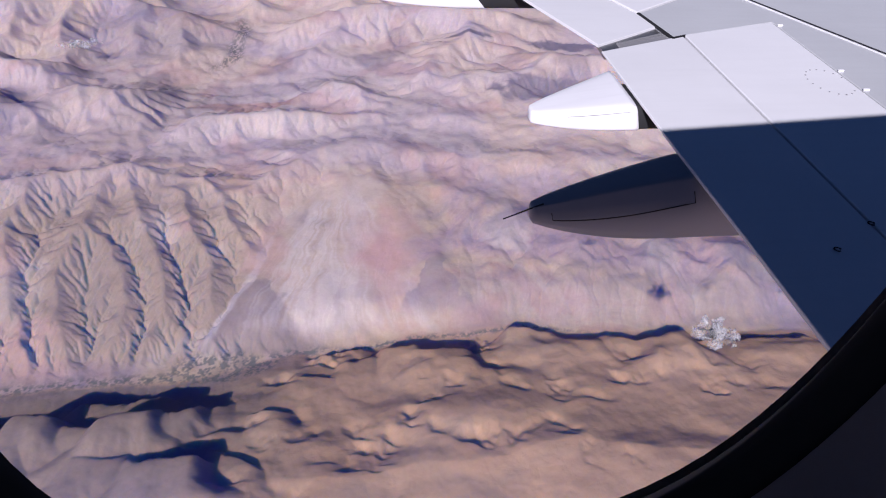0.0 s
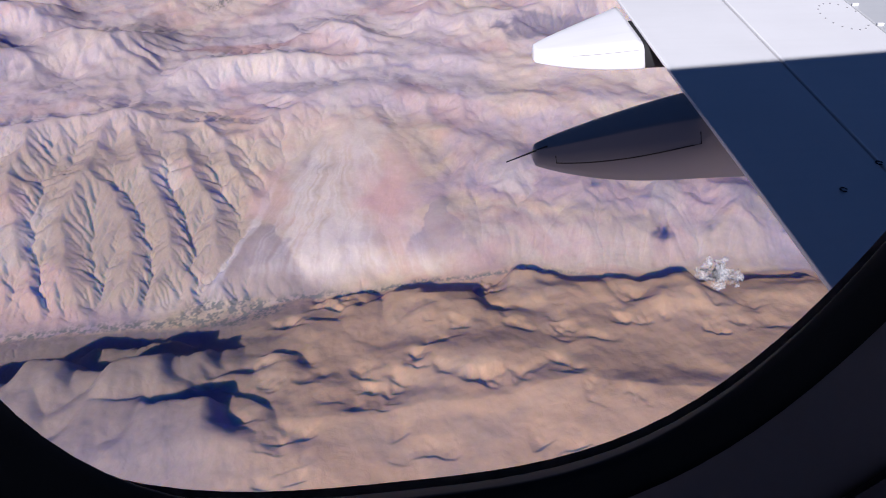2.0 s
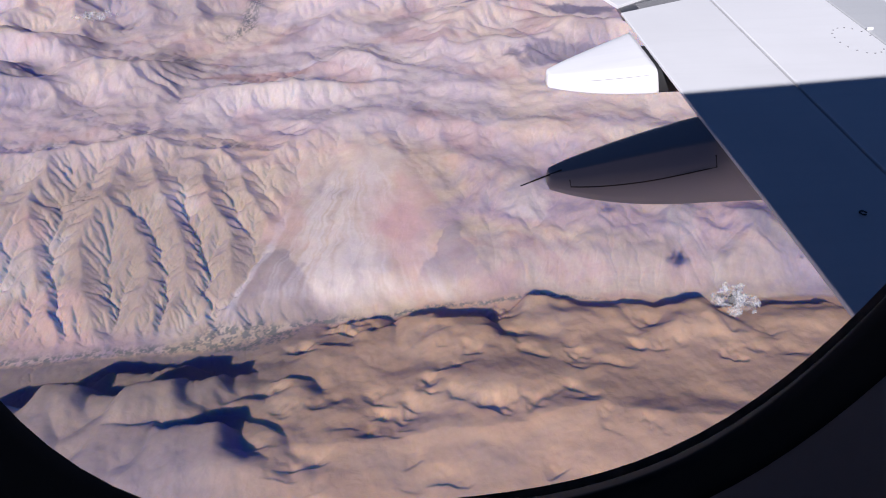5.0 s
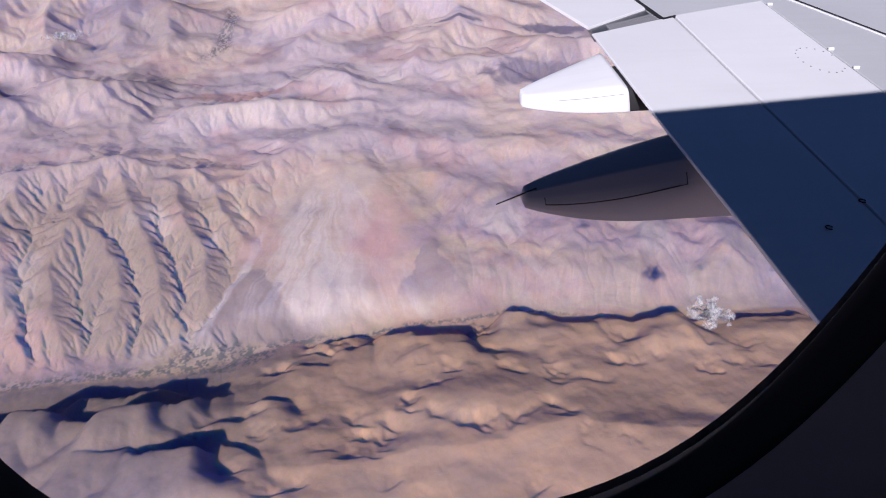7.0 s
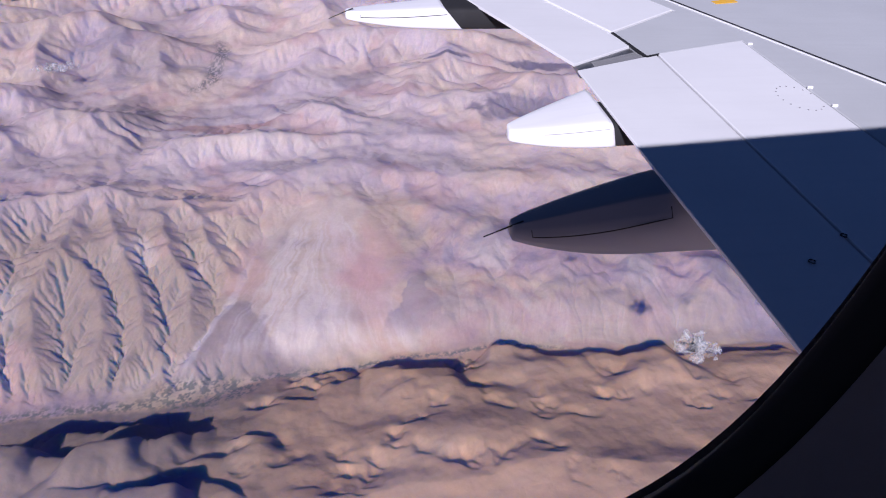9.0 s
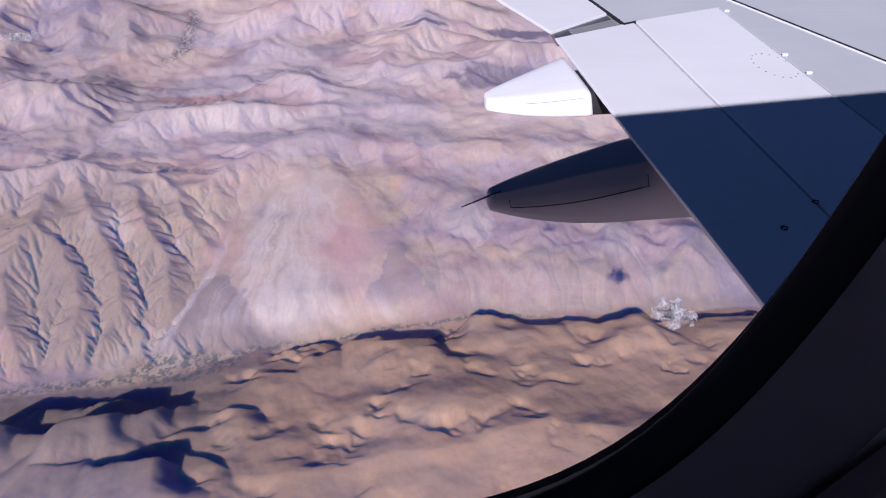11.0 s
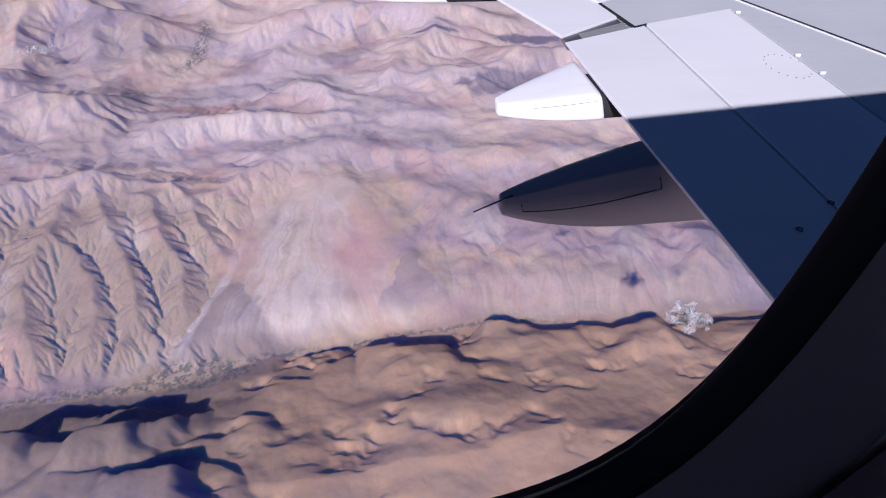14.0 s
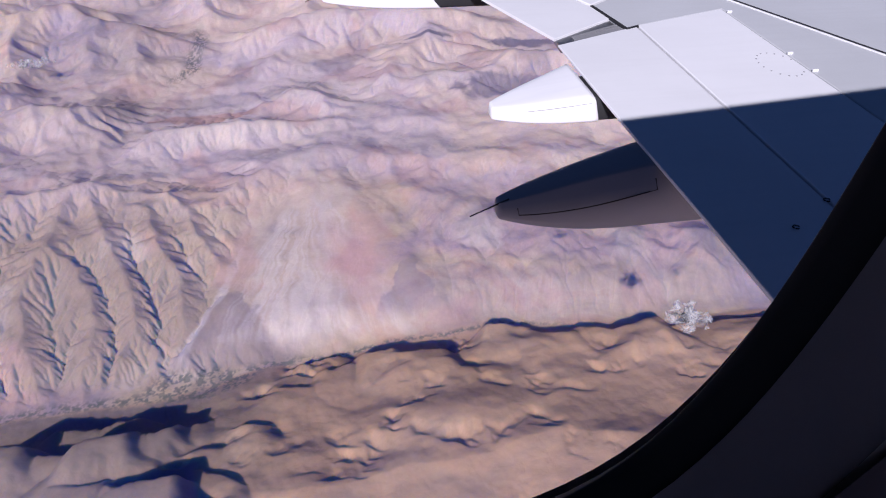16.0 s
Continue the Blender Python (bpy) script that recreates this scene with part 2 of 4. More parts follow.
HILLS = [(-2.25, 5.28, -1.89, -1.83, 5.26, -1.942, 0.5), (-2.25, 5.28, -1.89, -2.43, 4.72, -2.072, 0.5), (-1.83, 5.26, -1.91, -1.56, 4.69, -2.072, 0.5),
    (-2.15, 5.28, -1.9, -1.83, 4.41, -2.072, 0.5), (-2.25, 5.28, -1.89, -2.12, 4.55, -2.082, 0.5), (-1.97, 5.24, -1.9, -1.56, 4.17, -2.092, 0.45),
    (-1.23, 4.73, -1.94, -0.67, 4.79, -1.972, 0.5), (-0.67, 4.79, -1.94, 0.06, 4.85, -2.002, 0.4), (-1.23, 4.73, -1.94, -1.53, 4.39, -2.072, 0.45),
    (-0.98, 4.75, -1.95, -1.06, 4.36, -2.072, 0.5), (-0.67, 4.77, -1.95, -0.62, 4.43, -2.052, 0.5)]
HILLS_LEFT = [(-2.97, 5.14, -1.87, -2.61, 5.02, -1.952, 0.576), (-2.61, 5.02, -1.92, -2.32, 4.5, -2.052, 0.576), (-2.97, 5.14, -1.87, -2.98, 4.54, -2.052, 0.48),
    (-3.72, 5.12, -1.89, -2.97, 5.14, -1.902, 0.48), (-3.72, 5.12, -1.89, -3.41, 4.39, -2.052, 0.48), (-4.28, 4.82, -1.89, -3.72, 5.12, -1.922, 0.48),
    (-3.01, 5.96, -1.87, -2.65, 5.65, -2.002, 0.576), (-3.56, 6.08, -1.85, -3.01, 5.96, -1.902, 0.48)]
FAR = [(-2.79, 8.06, -1.8, -1.59, 7.3, -1.984, 0.435), (-1.59, 7.3, -1.96, -1.16, 6.93, -2.104, 0.465), (-2.79, 8.06, -1.8, -4.02, 7.58, -1.804, 0.435),
    (-2.42, 7.75, -1.84, -2.26, 6.64, -2.044, 0.414), (-3.24, 7.92, -1.8, -2.89, 6.42, -2.024, 0.414), (-1.97, 7.53, -1.92, -1.76, 6.39, -2.084, 0.435),
    (-3.74, 7.7, -1.79, -3.45, 6.58, -2.014, 0.435), (-0.64, 5.23, -2.04, -0.25, 5.49, -1.984, 0.414), (-0.25, 5.49, -1.96, 0.14, 5.08, -2.044, 0.373),
    (-0.8, 7.35, -1.94, 0.15, 7.81, -1.894, 0.373), (-0.36, 7.11, -1.97, -0.68, 6.35, -2.084, 0.414), (0.15, 7.81, -1.87, 1.58, 7.53, -1.894, 0.331)]
FAR_RIGHT = [(0.9, 5.55, -1.97, 1.68, 5.99, -1.92, 0.324), (1.68, 5.99, -1.9, 2.84, 5.74, -1.92, 0.306), (1.22, 5.63, -1.95, 0.97, 5.04, -2.06, 0.36),
    (1.84, 5.98, -1.91, 1.66, 5.24, -2.05, 0.36), (0.4, 5.81, -2, 0.8, 6.51, -1.97, 0.324), (0.8, 6.51, -1.95, 1.11, 7.02, -1.94, 0.324),
    (2.84, 5.74, -1.9, 6.34, 5.91, -1.9, 0.27), (2.14, 4.58, -1.98, 3.45, 4.32, -1.97, 0.306), (1.22, 4.63, -2, 2.14, 4.58, -2, 0.306)]
SKYLINE = [(-5.71, 9.65, -1.7, -2.5, 10.53, -1.75, 0.34), (-2.5, 10.53, -1.75, 1.46, 9.7, -1.8, 0.3), (1.46, 9.7, -1.8, 8.0, 10.38, -1.72, 0.3),
    (-1.51, 8.86, -1.86, -1.29, 8.09, -1.98, 0.36), (-10.16, 9.98, -1.6, -5.71, 9.65, -1.7, 0.34), (-0.4, 9.16, -1.85, -0.12, 8.09, -1.95, 0.36),
    (8.0, 10.38, -1.72, 21.45, 10.87, -1.7, 0.3)]
# escarpments of the near side: both ends of the rim and the drop
SCARPS_LEFT = [(-1.809, 1.869, -1.529, 1.860, 0.13), (-1.275, 1.914, -1.109, 1.885, 0.114), (-1.129, 1.882, -0.891, 1.954, 0.169), (-0.914, 1.956, -0.742, 1.98, 0.12), (-0.763, 1.976, -0.679, 2.035, 0.057),
    (-1.489, 1.959, -1.276, 1.948, 0.147), (-1.299, 2.109, -1.059, 2.09, 0.072), (-1.082, 2.092, -0.923, 2.111, 0.087), (-1.523, 1.846, -1.342, 1.819, 0.114),
    (-1.167, 1.69, -0.93, 1.688, 0.124), (-0.941, 1.658, -0.656, 1.626, 0.147), (-0.763, 1.757, -0.674, 1.726, 0.033), (-0.684, 1.727, -0.468, 1.618, 0.057),
    (-0.522, 1.939, -0.378, 1.93, 0.061), (-0.714, 1.832, -0.497, 1.823, 0.015), (-0.484, 1.713, -0.207, 1.723, 0.014)]
SCARPS_MID = [(-0.411, 2.181, -0.148, 2.154, 0.055), (-0.177, 2.289, -0.006, 2.298, 0.077), (-0.335, 2.319, -0.124, 2.261, 0.039), (-0.289, 2.408, -0.072, 2.414, 0.055),
    (0.01, 2.354, 0.202, 2.375, 0.092), (0.143, 2.315, 0.43, 2.305, 0.1), (0.363, 2.337, 0.615, 2.345, 0.04), (0.433, 2.434, 0.671, 2.475, 0.04),
    (-0.521, 2.175, -0.37, 2.135, 0.031)]
SCARPS_RIM = [(0.613, 2.485, 0.895, 2.441, 0.081), (0.83, 2.424, 1.099, 2.346, 0.081), (1.11, 2.379, 1.364, 2.346, 0.068), (1.307, 2.352, 1.576, 2.352, 0.095),
    (1.576, 2.352, 2.24, 2.323, 0.054)]
SCARPS_RIGHT = [(1.064, 2.013, 1.279, 1.991, 0.026), (1.423, 1.899, 1.667, 1.909, 0.019), (0.536, 1.989, 0.653, 1.957, 0.013), (0.729, 1.963, 0.843, 1.965, 0.016),
    (0.467, 2.093, 0.565, 2.076, 0.013), (0.084, 1.786, 0.204, 1.745, 0.018), (0.192, 1.732, 0.253, 1.689, 0.013), (0.283, 1.664, 0.419, 1.623, 0.023),
    (0.419, 1.623, 0.555, 1.636, 0.019), (0.534, 1.638, 0.683, 1.738, 0.009), (-0.159, 1.778, -0.029, 1.714, 0.018), (-0.115, 1.67, 0.01, 1.605, 0.012),
    (-0.006, 1.739, 0.067, 1.677, 0.013), (0.687, 1.752, 0.774, 1.685, 0.012), (0.749, 1.682, 0.844, 1.649, 0.012), (0.861, 1.467, 0.973, 1.475, 0.019),
    (0.789, 1.586, 0.892, 1.556, 0.009), (0.795, 1.929, 1.025, 1.866, 0.007)]


def side_spurs(segments, spacing, length, seed, proud=(0.38, 0.62), steep=1.35):
    """Smaller spurs that leave both sides of each crest and stand a little proud of its flanks."""
    r = random.Random(seed)
    out = []
    for x0, y0, z0, x1, y1, z1, fall in segments:
        run = math.hypot(x1 - x0, y1 - y0)
        along = math.atan2(y1 - y0, x1 - x0)
        n = max(2, int(run / spacing))
        for i in range(n):
            for side in (-1, 1):
                t = (i + 0.2 + 0.7 * r.random()) / n
                a = along + side * radians(r.uniform(48, 82))
                reach = length * r.uniform(0.55, 1.2)
                x, y, z = x0 + (x1 - x0) * t, y0 + (y1 - y0) * t, z0 + (z1 - z0) * t - 0.004
                out.append((x, y, z, x + reach * math.cos(a), y + reach * math.sin(a), z - reach * fall * r.uniform(*proud), fall * steep))
    return out


def far_ranges(seed):
    """Short crossing crests that fill the land behind the wall, larger with distance."""
    r = random.Random(seed)
    out = []
    for y in (4.6, 5.4, 6.2, 7.1, 8.2, 9.5, 11.0, 12.8):
        k = y / 6.0
        x = -0.95 * y - 0.3
        while x < 1.35 * y + 0.3:
            cx, cy = x + r.uniform(-0.3, 0.3) * k, y + r.uniform(-0.35, 0.35) * k
            a = radians(r.choice((r.uniform(-80, -35), r.uniform(-145, -100))))
            half = r.uniform(0.16, 0.36) * k
            x += r.uniform(1.1, 1.6) * k
            if -3.4 < cx < 2.4 and cy < 8.7:
                continue
            z = -1.97 + 0.03 * (y - 5) + r.uniform(-0.08, 0.09)
            out.append((cx - half * math.cos(a), cy - half * math.sin(a), z, cx + half * math.cos(a), cy + half * math.sin(a), z - r.uniform(0.05, 0.16), r.uniform(0.30, 0.42)))
    return out


def crests_bent(x, y, bx, by, segments, k=60.0, reach=1.3):
    """The upper envelope of ridges, with sharp valleys cut between them. Rows of the sheet (x, y) share one y; (bx, by) are its bent places."""
    total = np.full(x.shape, np.exp(k * (-2.30 + 2.2)), np.float32)
    rows_y = y[:, 0]
    for x0, y0, z0, x1, y1, z1, fall in segments:
        dx, dy = x1 - x0, y1 - y0
        far = min(reach, (max(z0, z1) + 2.32) / fall + 0.12) + 0.12
        r0, r1 = np.searchsorted(rows_y, [min(y0, y1) - far, max(y0, y1) + far])
        if r1 <= r0:
            continue
        span = [np.searchsorted(x[r], [min(x0, x1) - far - 0.2, max(x0, x1) + far + 0.2]) for r in (r0, r1 - 1)]
        c0, c1 = min(p[0] for p in span), max(p[1] for p in span)
        if c1 <= c0:
            continue
        xx, yy = bx[r0:r1, c0:c1], by[r0:r1, c0:c1]
        t = np.clip(((xx - x0) * dx + (yy - y0) * dy) / (dx * dx + dy * dy), 0, 1)
        d = np.sqrt((xx - x0 - t * dx) ** 2 + (yy - y0 - t * dy) ** 2 + np.float32(0.00015))
        total[r0:r1, c0:c1] += np.exp(np.float32(k) * (z0 + (z1 - z0) * t - fall * d + 2.2))
    return np.log(total) / k - 2.2


def erode(h, X, Y, hard, fixed, steps, rate, creep):
    """Running water: each place drains to its steepest neighbour, and cuts by the area that drains through it."""
    rows, cols = h.shape
    n = rows * cols
    idx = np.arange(n).reshape(rows, cols)
    area = (np.gradient(X, axis=1) * np.gradient(Y, axis=0)).astype(np.float64)
    shifts = [(a, b) for a in (-1, 0, 1) for b in (-1, 0, 1) if a or b]
    r = np.random.RandomState(3)
    h = h.astype(np.float64)
    drain = area
    for step in range(steps):
        best, to, run = np.full((rows, cols), 1e-5), idx.copy(), np.ones((rows, cols))
        for a, b in shifts:
            here = (slice(max(0, -a), rows - max(0, a)), slice(max(0, -b), cols - max(0, b)))
            there = (slice(max(0, a), rows + min(0, a)), slice(max(0, b), cols + min(0, b)))
            d = np.hypot(X[there] - X[here], Y[there] - Y[here])
            fall = (h[here] - h[there]) / d * (0.85 + 0.3 * r.rand(*d.shape))
            win = (fall > best[here]) & (h[there] < h[here])
            best[here] = np.where(win, fall, best[here])
            to[here] = np.where(win, idx[there], to[here])
            run[here] = np.where(win, d, run[here])
        to[fixed] = idx[fixed]
        order = np.argsort(h.ravel(), kind="stable").tolist()
        to_l, water = to.ravel().tolist(), area.ravel().tolist()
        for i in reversed(order):
            j = to_l[i]
            if j != i:
                water[j] += water[i]
        drain = np.array(water).reshape(rows, cols)
        cut = (rate / steps * hard * drain ** 0.45 / run).ravel().tolist()
        hl = h.ravel().tolist()
        for i in order:
            j = to_l[i]
            if j != i:
                hl[i] = (hl[i] + cut[i] * hl[j]) / (1 + cut[i])
        h = np.array(hl).reshape(rows, cols)
        m = h[1:-1, 1:-1]
        h[1:-1, 1:-1] = m + creep * (h[:-2, 1:-1] + h[2:, 1:-1] + h[1:-1, :-2] + h[1:-1, 2:] - 4 * m)
    return h, drain


def finer(a, rows, cols):
    """A coarse sheet drawn out to (rows, cols) with smooth interpolation."""
    def along(a, n):
        t = np.linspace(0, a.shape[0] - 1, n)
        i = np.clip(np.floor(t).astype(int), 0, a.shape[0] - 2)
        f = (t - i)[:, None]
        p0, p1, p2, p3 = (a[np.clip(i + k, 0, a.shape[0] - 1)] for k in (-1, 0, 1, 2))
        return p1 + 0.5 * f * (p2 - p0 + f * (2 * p0 - 5 * p1 + 4 * p2 - p3 + f * (3 * (p1 - p2) + p3 - p0)))
    return along(along(a, rows).T, cols).T.astype(np.float32)


def terrain():
    rows, cols = 880, 1140
    k = -0.6
    ys = np.linspace(1.05 ** k, 18.0 ** k, rows) ** (1 / k)
    us = np.linspace(0, 1, cols)
    Y = np.repeat(ys[:, None], cols, 1).astype(np.float32)
    X = (-(0.74 * Y + 0.75) + us[None, :] * (1.60 * Y + 1.65)).astype(np.float32)
    a1, a2 = fbm(X * 1.6 + 5, Y * 1.6, 5), fbm(X * 1.6 - 8, Y * 1.6 + 3, 5)
    b1, b2 = fbm(X * 8, Y * 8 + 2, 4), fbm(X * 19 + 3, Y * 19, 2)
    s = Y + 0.02 * a2 + 0.012 * b1 - np.interp(X, VALLEY_X, VALLEY_Y).astype(np.float32)
    # far side
    loose = 0.025 + 0.09 * smooth(1.3, 2.4, s)
    wx, wy = X + loose * a1 + 0.009 * b1, Y + loose * a2 + 0.006 * b1
    walls = RIM_LEFT + SPURS_LEFT + SPURS_WEST + WALL_RIGHT + BENCH
    hills = HILLS + HILLS_LEFT
    ranges = FAR + FAR_RIGHT + SKYLINE
    ridges = walls + hills + ranges + far_ranges(21)
    ridges = ridges + side_spurs(SPURS_LEFT + SPURS_WEST, 0.30, 0.15, 3, (0.7, 0.95), 1.1) + side_spurs(WALL_RIGHT[2:], 0.16, 0.16, 4, (0.5, 0.8))
    ridges = ridges + side_spurs(hills, 0.26, 0.26, 5, (0.5, 0.75), 1.2) + side_spurs(ranges, 0.45, 0.50, 6, (0.45, 0.7), 1.2)
    far = crests_bent(X, Y, wx, wy, ridges, 80.0)
    bench = -2.32 + 0.27 * np.clip(s / 1.35, 0, 1) * smooth(-0.8, -0.1, X + 0.15 * a1) * smooth(2.3, 1.5, s)
    bench = np.maximum(bench, -2.32 + 0.26 * smooth(1.15, 1.5, s) - 0.10 * smooth(2.2, 3.3, s) + 0.014 * np.clip(Y - 4, 0, 20)) + 0.02 * a1 * smooth(0.2, 0.8, s)
    far = np.log(np.exp(50 * (far + 2.2)) + np.exp(50 * (bench + 2.2))) / 50 - 2.2
    far = far + (0.04 * fbm(X * 1.3 + 31, Y * 1.3, 3) + 0.009 * b1) * smooth(0.9, 1.5, s)
    crags = 0.016 * (1 - 1.7 * np.abs(fbm(X * 3.6 + 60 + 0.2 * a1, Y * 2.9, 5)))
    far = far + crags * smooth(0.1, 0.4, X) * smooth(0.12, 0.4, s) * smooth(2.1, 1.5, s)
    far = -2.295 + (far + 2.295) * smooth(0.0, 0.25, s)
    # near side: a ramp up from the canyon to a swelling plateau
    low = smooth(-0.1, -0.9, X)
    top = -2.03 - 0.06 * low + 0.018 * fbm(X * 1.5, Y * 1.9 + 4, 2)
    ramp_up = np.clip((-s - 0.02) / (0.95 - 0.05 * low) + 0.04 * a1 + 0.008 * b1 + 0.002 * b2, 0, 1)
    steps = ramp_up * 3
    tread = np.floor(steps)
    stepped = (tread + smooth(0.55, 1.0, steps - tread)) / 3
    near = -2.295 + (top + 2.295) * (ramp_up + 0.25 * (1 - 0.8 * low) * smooth(-0.15, 0.45, fbm(X * 2.3 + 7, Y * 2.3, 3)) * (stepped - ramp_up))
    swell = np.abs(perlin(X * 2.2 + 0.25 * a1, Y * 3.0 + 0.25 * a2))
    near = near - 0.006 * (1 - low) * smooth(-0.4, -0.8, s) * (1 - smooth(0, 0.35, swell))
    near = near + 0.05 * np.exp(-(((X - 0.36) / 0.34) ** 2 + ((Y - 1.80) / 0.16) ** 2))
    wob = 0.05 * fbm(X * 4 + 1, Y * 4, 2) + 0.016 * b1 + 0.004 * b2
    broken = np.clip(0.55 + 1.3 * fbm(X * 9 + 11, Y * 7, 3), 0, 1.5)
    ragged = 0.018 * fbm(X * 14 + 6, Y * 6, 4)

    def along(x0, y0, x1, y1, pad, bend):
        """The weight along an escarpment, and the way beyond its rim."""
        q = (X - x0) / (x1 - x0)
        pad = min(pad / (x1 - x0), 0.45)
        return smooth(-pad, pad, q) * smooth(1 + pad, 1 - pad, q), Y + bend * wob + ragged - (y0 + (y1 - y0) * np.clip(q, 0, 1))

    # tilted blocks with a steep far side, then small breaks in the slope
    blocks = np.zeros_like(X)
    uneven = np.clip(0.85 + 0.4 * fbm(X * 3 + 2, Y * 3, 3), 0.6, 1.2)
    for x0, y0, x1, y1, drop in [c for c in SCARPS_LEFT + SCARPS_MID + SCARPS_RIM + SCARPS_RIGHT if c[4] > 0.045]:
        ends, d = along(x0 - 0.03, y0, x1 + 0.03, y1, 0.07, 0.35 + 0.3 * (x0 > 0.5))
        wide, d = along(x0 - 0.20, y0 - 0.2 * (y1 - y0) / (x1 - x0), x1 + 0.20, y1 + 0.2 * (y1 - y0) / (x1 - x0), 0.22, 0.35 + 0.3 * (x0 > 0.5))
        ends = ends + (wide - ends) * smooth(0.0, -0.22, d)
        blocks = np.maximum(blocks, drop * (uneven if x0 > 0.5 else 1.0) * ends * smooth(0.015 + 0.3 * drop, 0.0, d) * (0.5 * smooth(-0.35, 0.0, d) + 0.5 * smooth(-0.8, -0.1, d)))
    near = near + blocks
    for x0, y0, x1, y1, drop in [c for c in SCARPS_LEFT + SCARPS_MID + SCARPS_RIM + SCARPS_RIGHT if c[4] <= 0.045]:
        ends, d = along(x0, y0, x1, y1, 0.05, 0.5)
        near = near - 1.15 * drop * broken * ends * smooth(0.0, 0.02 + 0.25 * drop, d) * smooth(0.06 + 3.6 * drop, 0.02 + 1.4 * drop, d)
    # small broken ledges over the plateau
    r = random.Random(4)
    for i in range(46):
        x, y, half = r.uniform(-0.6, 2.0), r.uniform(1.2, 2.3), r.uniform(0.02, 0.075)
        lean, drop = r.uniform(-0.4, 0.25) * half, r.uniform(0.006, 0.016)
        c0, c1 = np.searchsorted(ys, [y - 0.2, y + 0.25])
        q = (X[c0:c1] - x + half) / (2 * half)
        d = Y[c0:c1] + 0.9 * wob[c0:c1] - (y - lean + 2 * lean * np.clip(q, 0, 1))
        near[c0:c1] -= drop * np.clip(broken[c0:c1] + 0.4, 0, 1.4) * smooth(-0.3, 0.3, q) * smooth(1.3, 0.7, q) * smooth(0.0, 0.012, d) * smooth(0.11, 0.03, d)
    near = np.maximum(near, -2.298 + 0.004 * b1)
    h = np.where(s < 0, near, far)
    h = h + (0.0016 + 0.0054 * smooth(0, 0.1, s)) * b1 + (0.0005 + 0.0008 * smooth(0, 0.1, s)) * b2
    fan = smooth(1.5, 0.8, np.abs(X + 0.16) / (0.16 + 0.45 * np.clip(3.75 - Y, 0, 2))) * smooth(2.5, 2.62, Y) * smooth(3.95, 3.6, Y)
    hard = np.where(s < 0, 0.03, 0.34 + 0.14 * smooth(1.3, 1.8, s)) * (1 - 0.72 * smooth(-0.78, -0.55, X) * smooth(1.5, 1.1, s)) * (0.7 + 0.5 * smooth(-0.4, 0.4, a2)) * (1 - 0.35 * smooth(1.4, 1.9, s)) * (1 - 0.9 * fan) * (1 - 0.75 * smooth(-0.6, -0.3, X) * smooth(0.0, 0.02, s) * smooth(0.5, 0.15, s))
    e, drain = erode(h[::2, ::2], X[::2, ::2], Y[::2, ::2], hard[::2, ::2], (np.abs(s) < 0.03)[::2, ::2], 22, 1.9, 0.008)
    # old, rounded ground on the bench and the near plateau
    soft = e
    for i in range(8):
        p = np.pad(soft, 1, mode="edge")
        soft = (p[:-2, 1:-1] + p[2:, 1:-1] + p[1:-1, :-2] + p[1:-1, 2:]) / 4
    soft = e + np.clip(soft - e, -0.05, 0.05)
    old = (0.45 * smooth(-0.7, -0.3, X) * smooth(0.35, 0.8, s) * smooth(2.1, 1.7, s) + 0.75 * fan + 0.30 * smooth(1.5, 1.9, s) + 0.12 * smooth(0, -0.2, s) + 0.2 * low * smooth(-0.3, -0.6, s))[::2, ::2]
    old = np.clip(old, 0, 1)
    e = e + old * (soft - e)
    h = finer(e, rows, cols) + np.float32(0.0009) * b2 * smooth(0.02, 0.1, s) * (1 - fan)
    h, drain = erode(h, X, Y, 0.5 * hard * (1 - finer(smooth(0.15, 0.4, old), rows, cols)), np.abs(s) < 0.03, 3, 0.3, 0.006)
    h, stream = h.astype(np.float32), np.log10(drain).astype(np.float32)
    # slope in plan, from the sheet's own rows and columns
    dY = np.gradient(ys)[:, None]
    hu, hv = np.gradient(h, axis=1), np.gradient(h, axis=0)
    xu, xv = np.gradient(X, axis=1), np.gradient(X, axis=0)
    hx = (hu / xu).astype(np.float32)
    hy = ((hv - hx * xv) / dY).astype(np.float32)
    slope = np.sqrt(hx * hx + hy * hy) + np.float32(1e-4)
    wall = smooth(0.0, 0.12, s)
    foot = smooth(0.05, 0.35, s)
    amp = (0.14 + 0.50 * foot * (1 - 0.7 * fan)) * (1 - 0.8 * smooth(-0.5, 0.0, X) * smooth(2.0, 1.4, s)) * smooth(0.12, 0.55, slope) * (0.5 + 0.5 * smooth(-0.3, 0.3, fbm(X * 1.1 + 40, Y * 1.1, 2)))
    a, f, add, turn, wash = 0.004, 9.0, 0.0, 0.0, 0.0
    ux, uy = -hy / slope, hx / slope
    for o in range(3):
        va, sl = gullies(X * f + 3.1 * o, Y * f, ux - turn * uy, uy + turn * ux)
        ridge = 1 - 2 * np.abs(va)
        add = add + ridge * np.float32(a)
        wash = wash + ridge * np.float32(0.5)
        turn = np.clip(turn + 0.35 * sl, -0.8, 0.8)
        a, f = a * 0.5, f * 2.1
    h = h + add * amp + 0.0006 * b2 * (1 - fan)
    verts = np.stack([X * U, Y * U, h * U], -1).reshape(-1, 3)
    idx = np.arange(rows * cols).reshape(rows, cols)
    quads = np.stack([idx[:-1, :-1], idx[:-1, 1:], idx[1:, 1:], idx[1:, :-1]], -1).reshape(-1, 4)
    me = bpy.data.meshes.new("ground")
    me.vertices.add(len(verts))
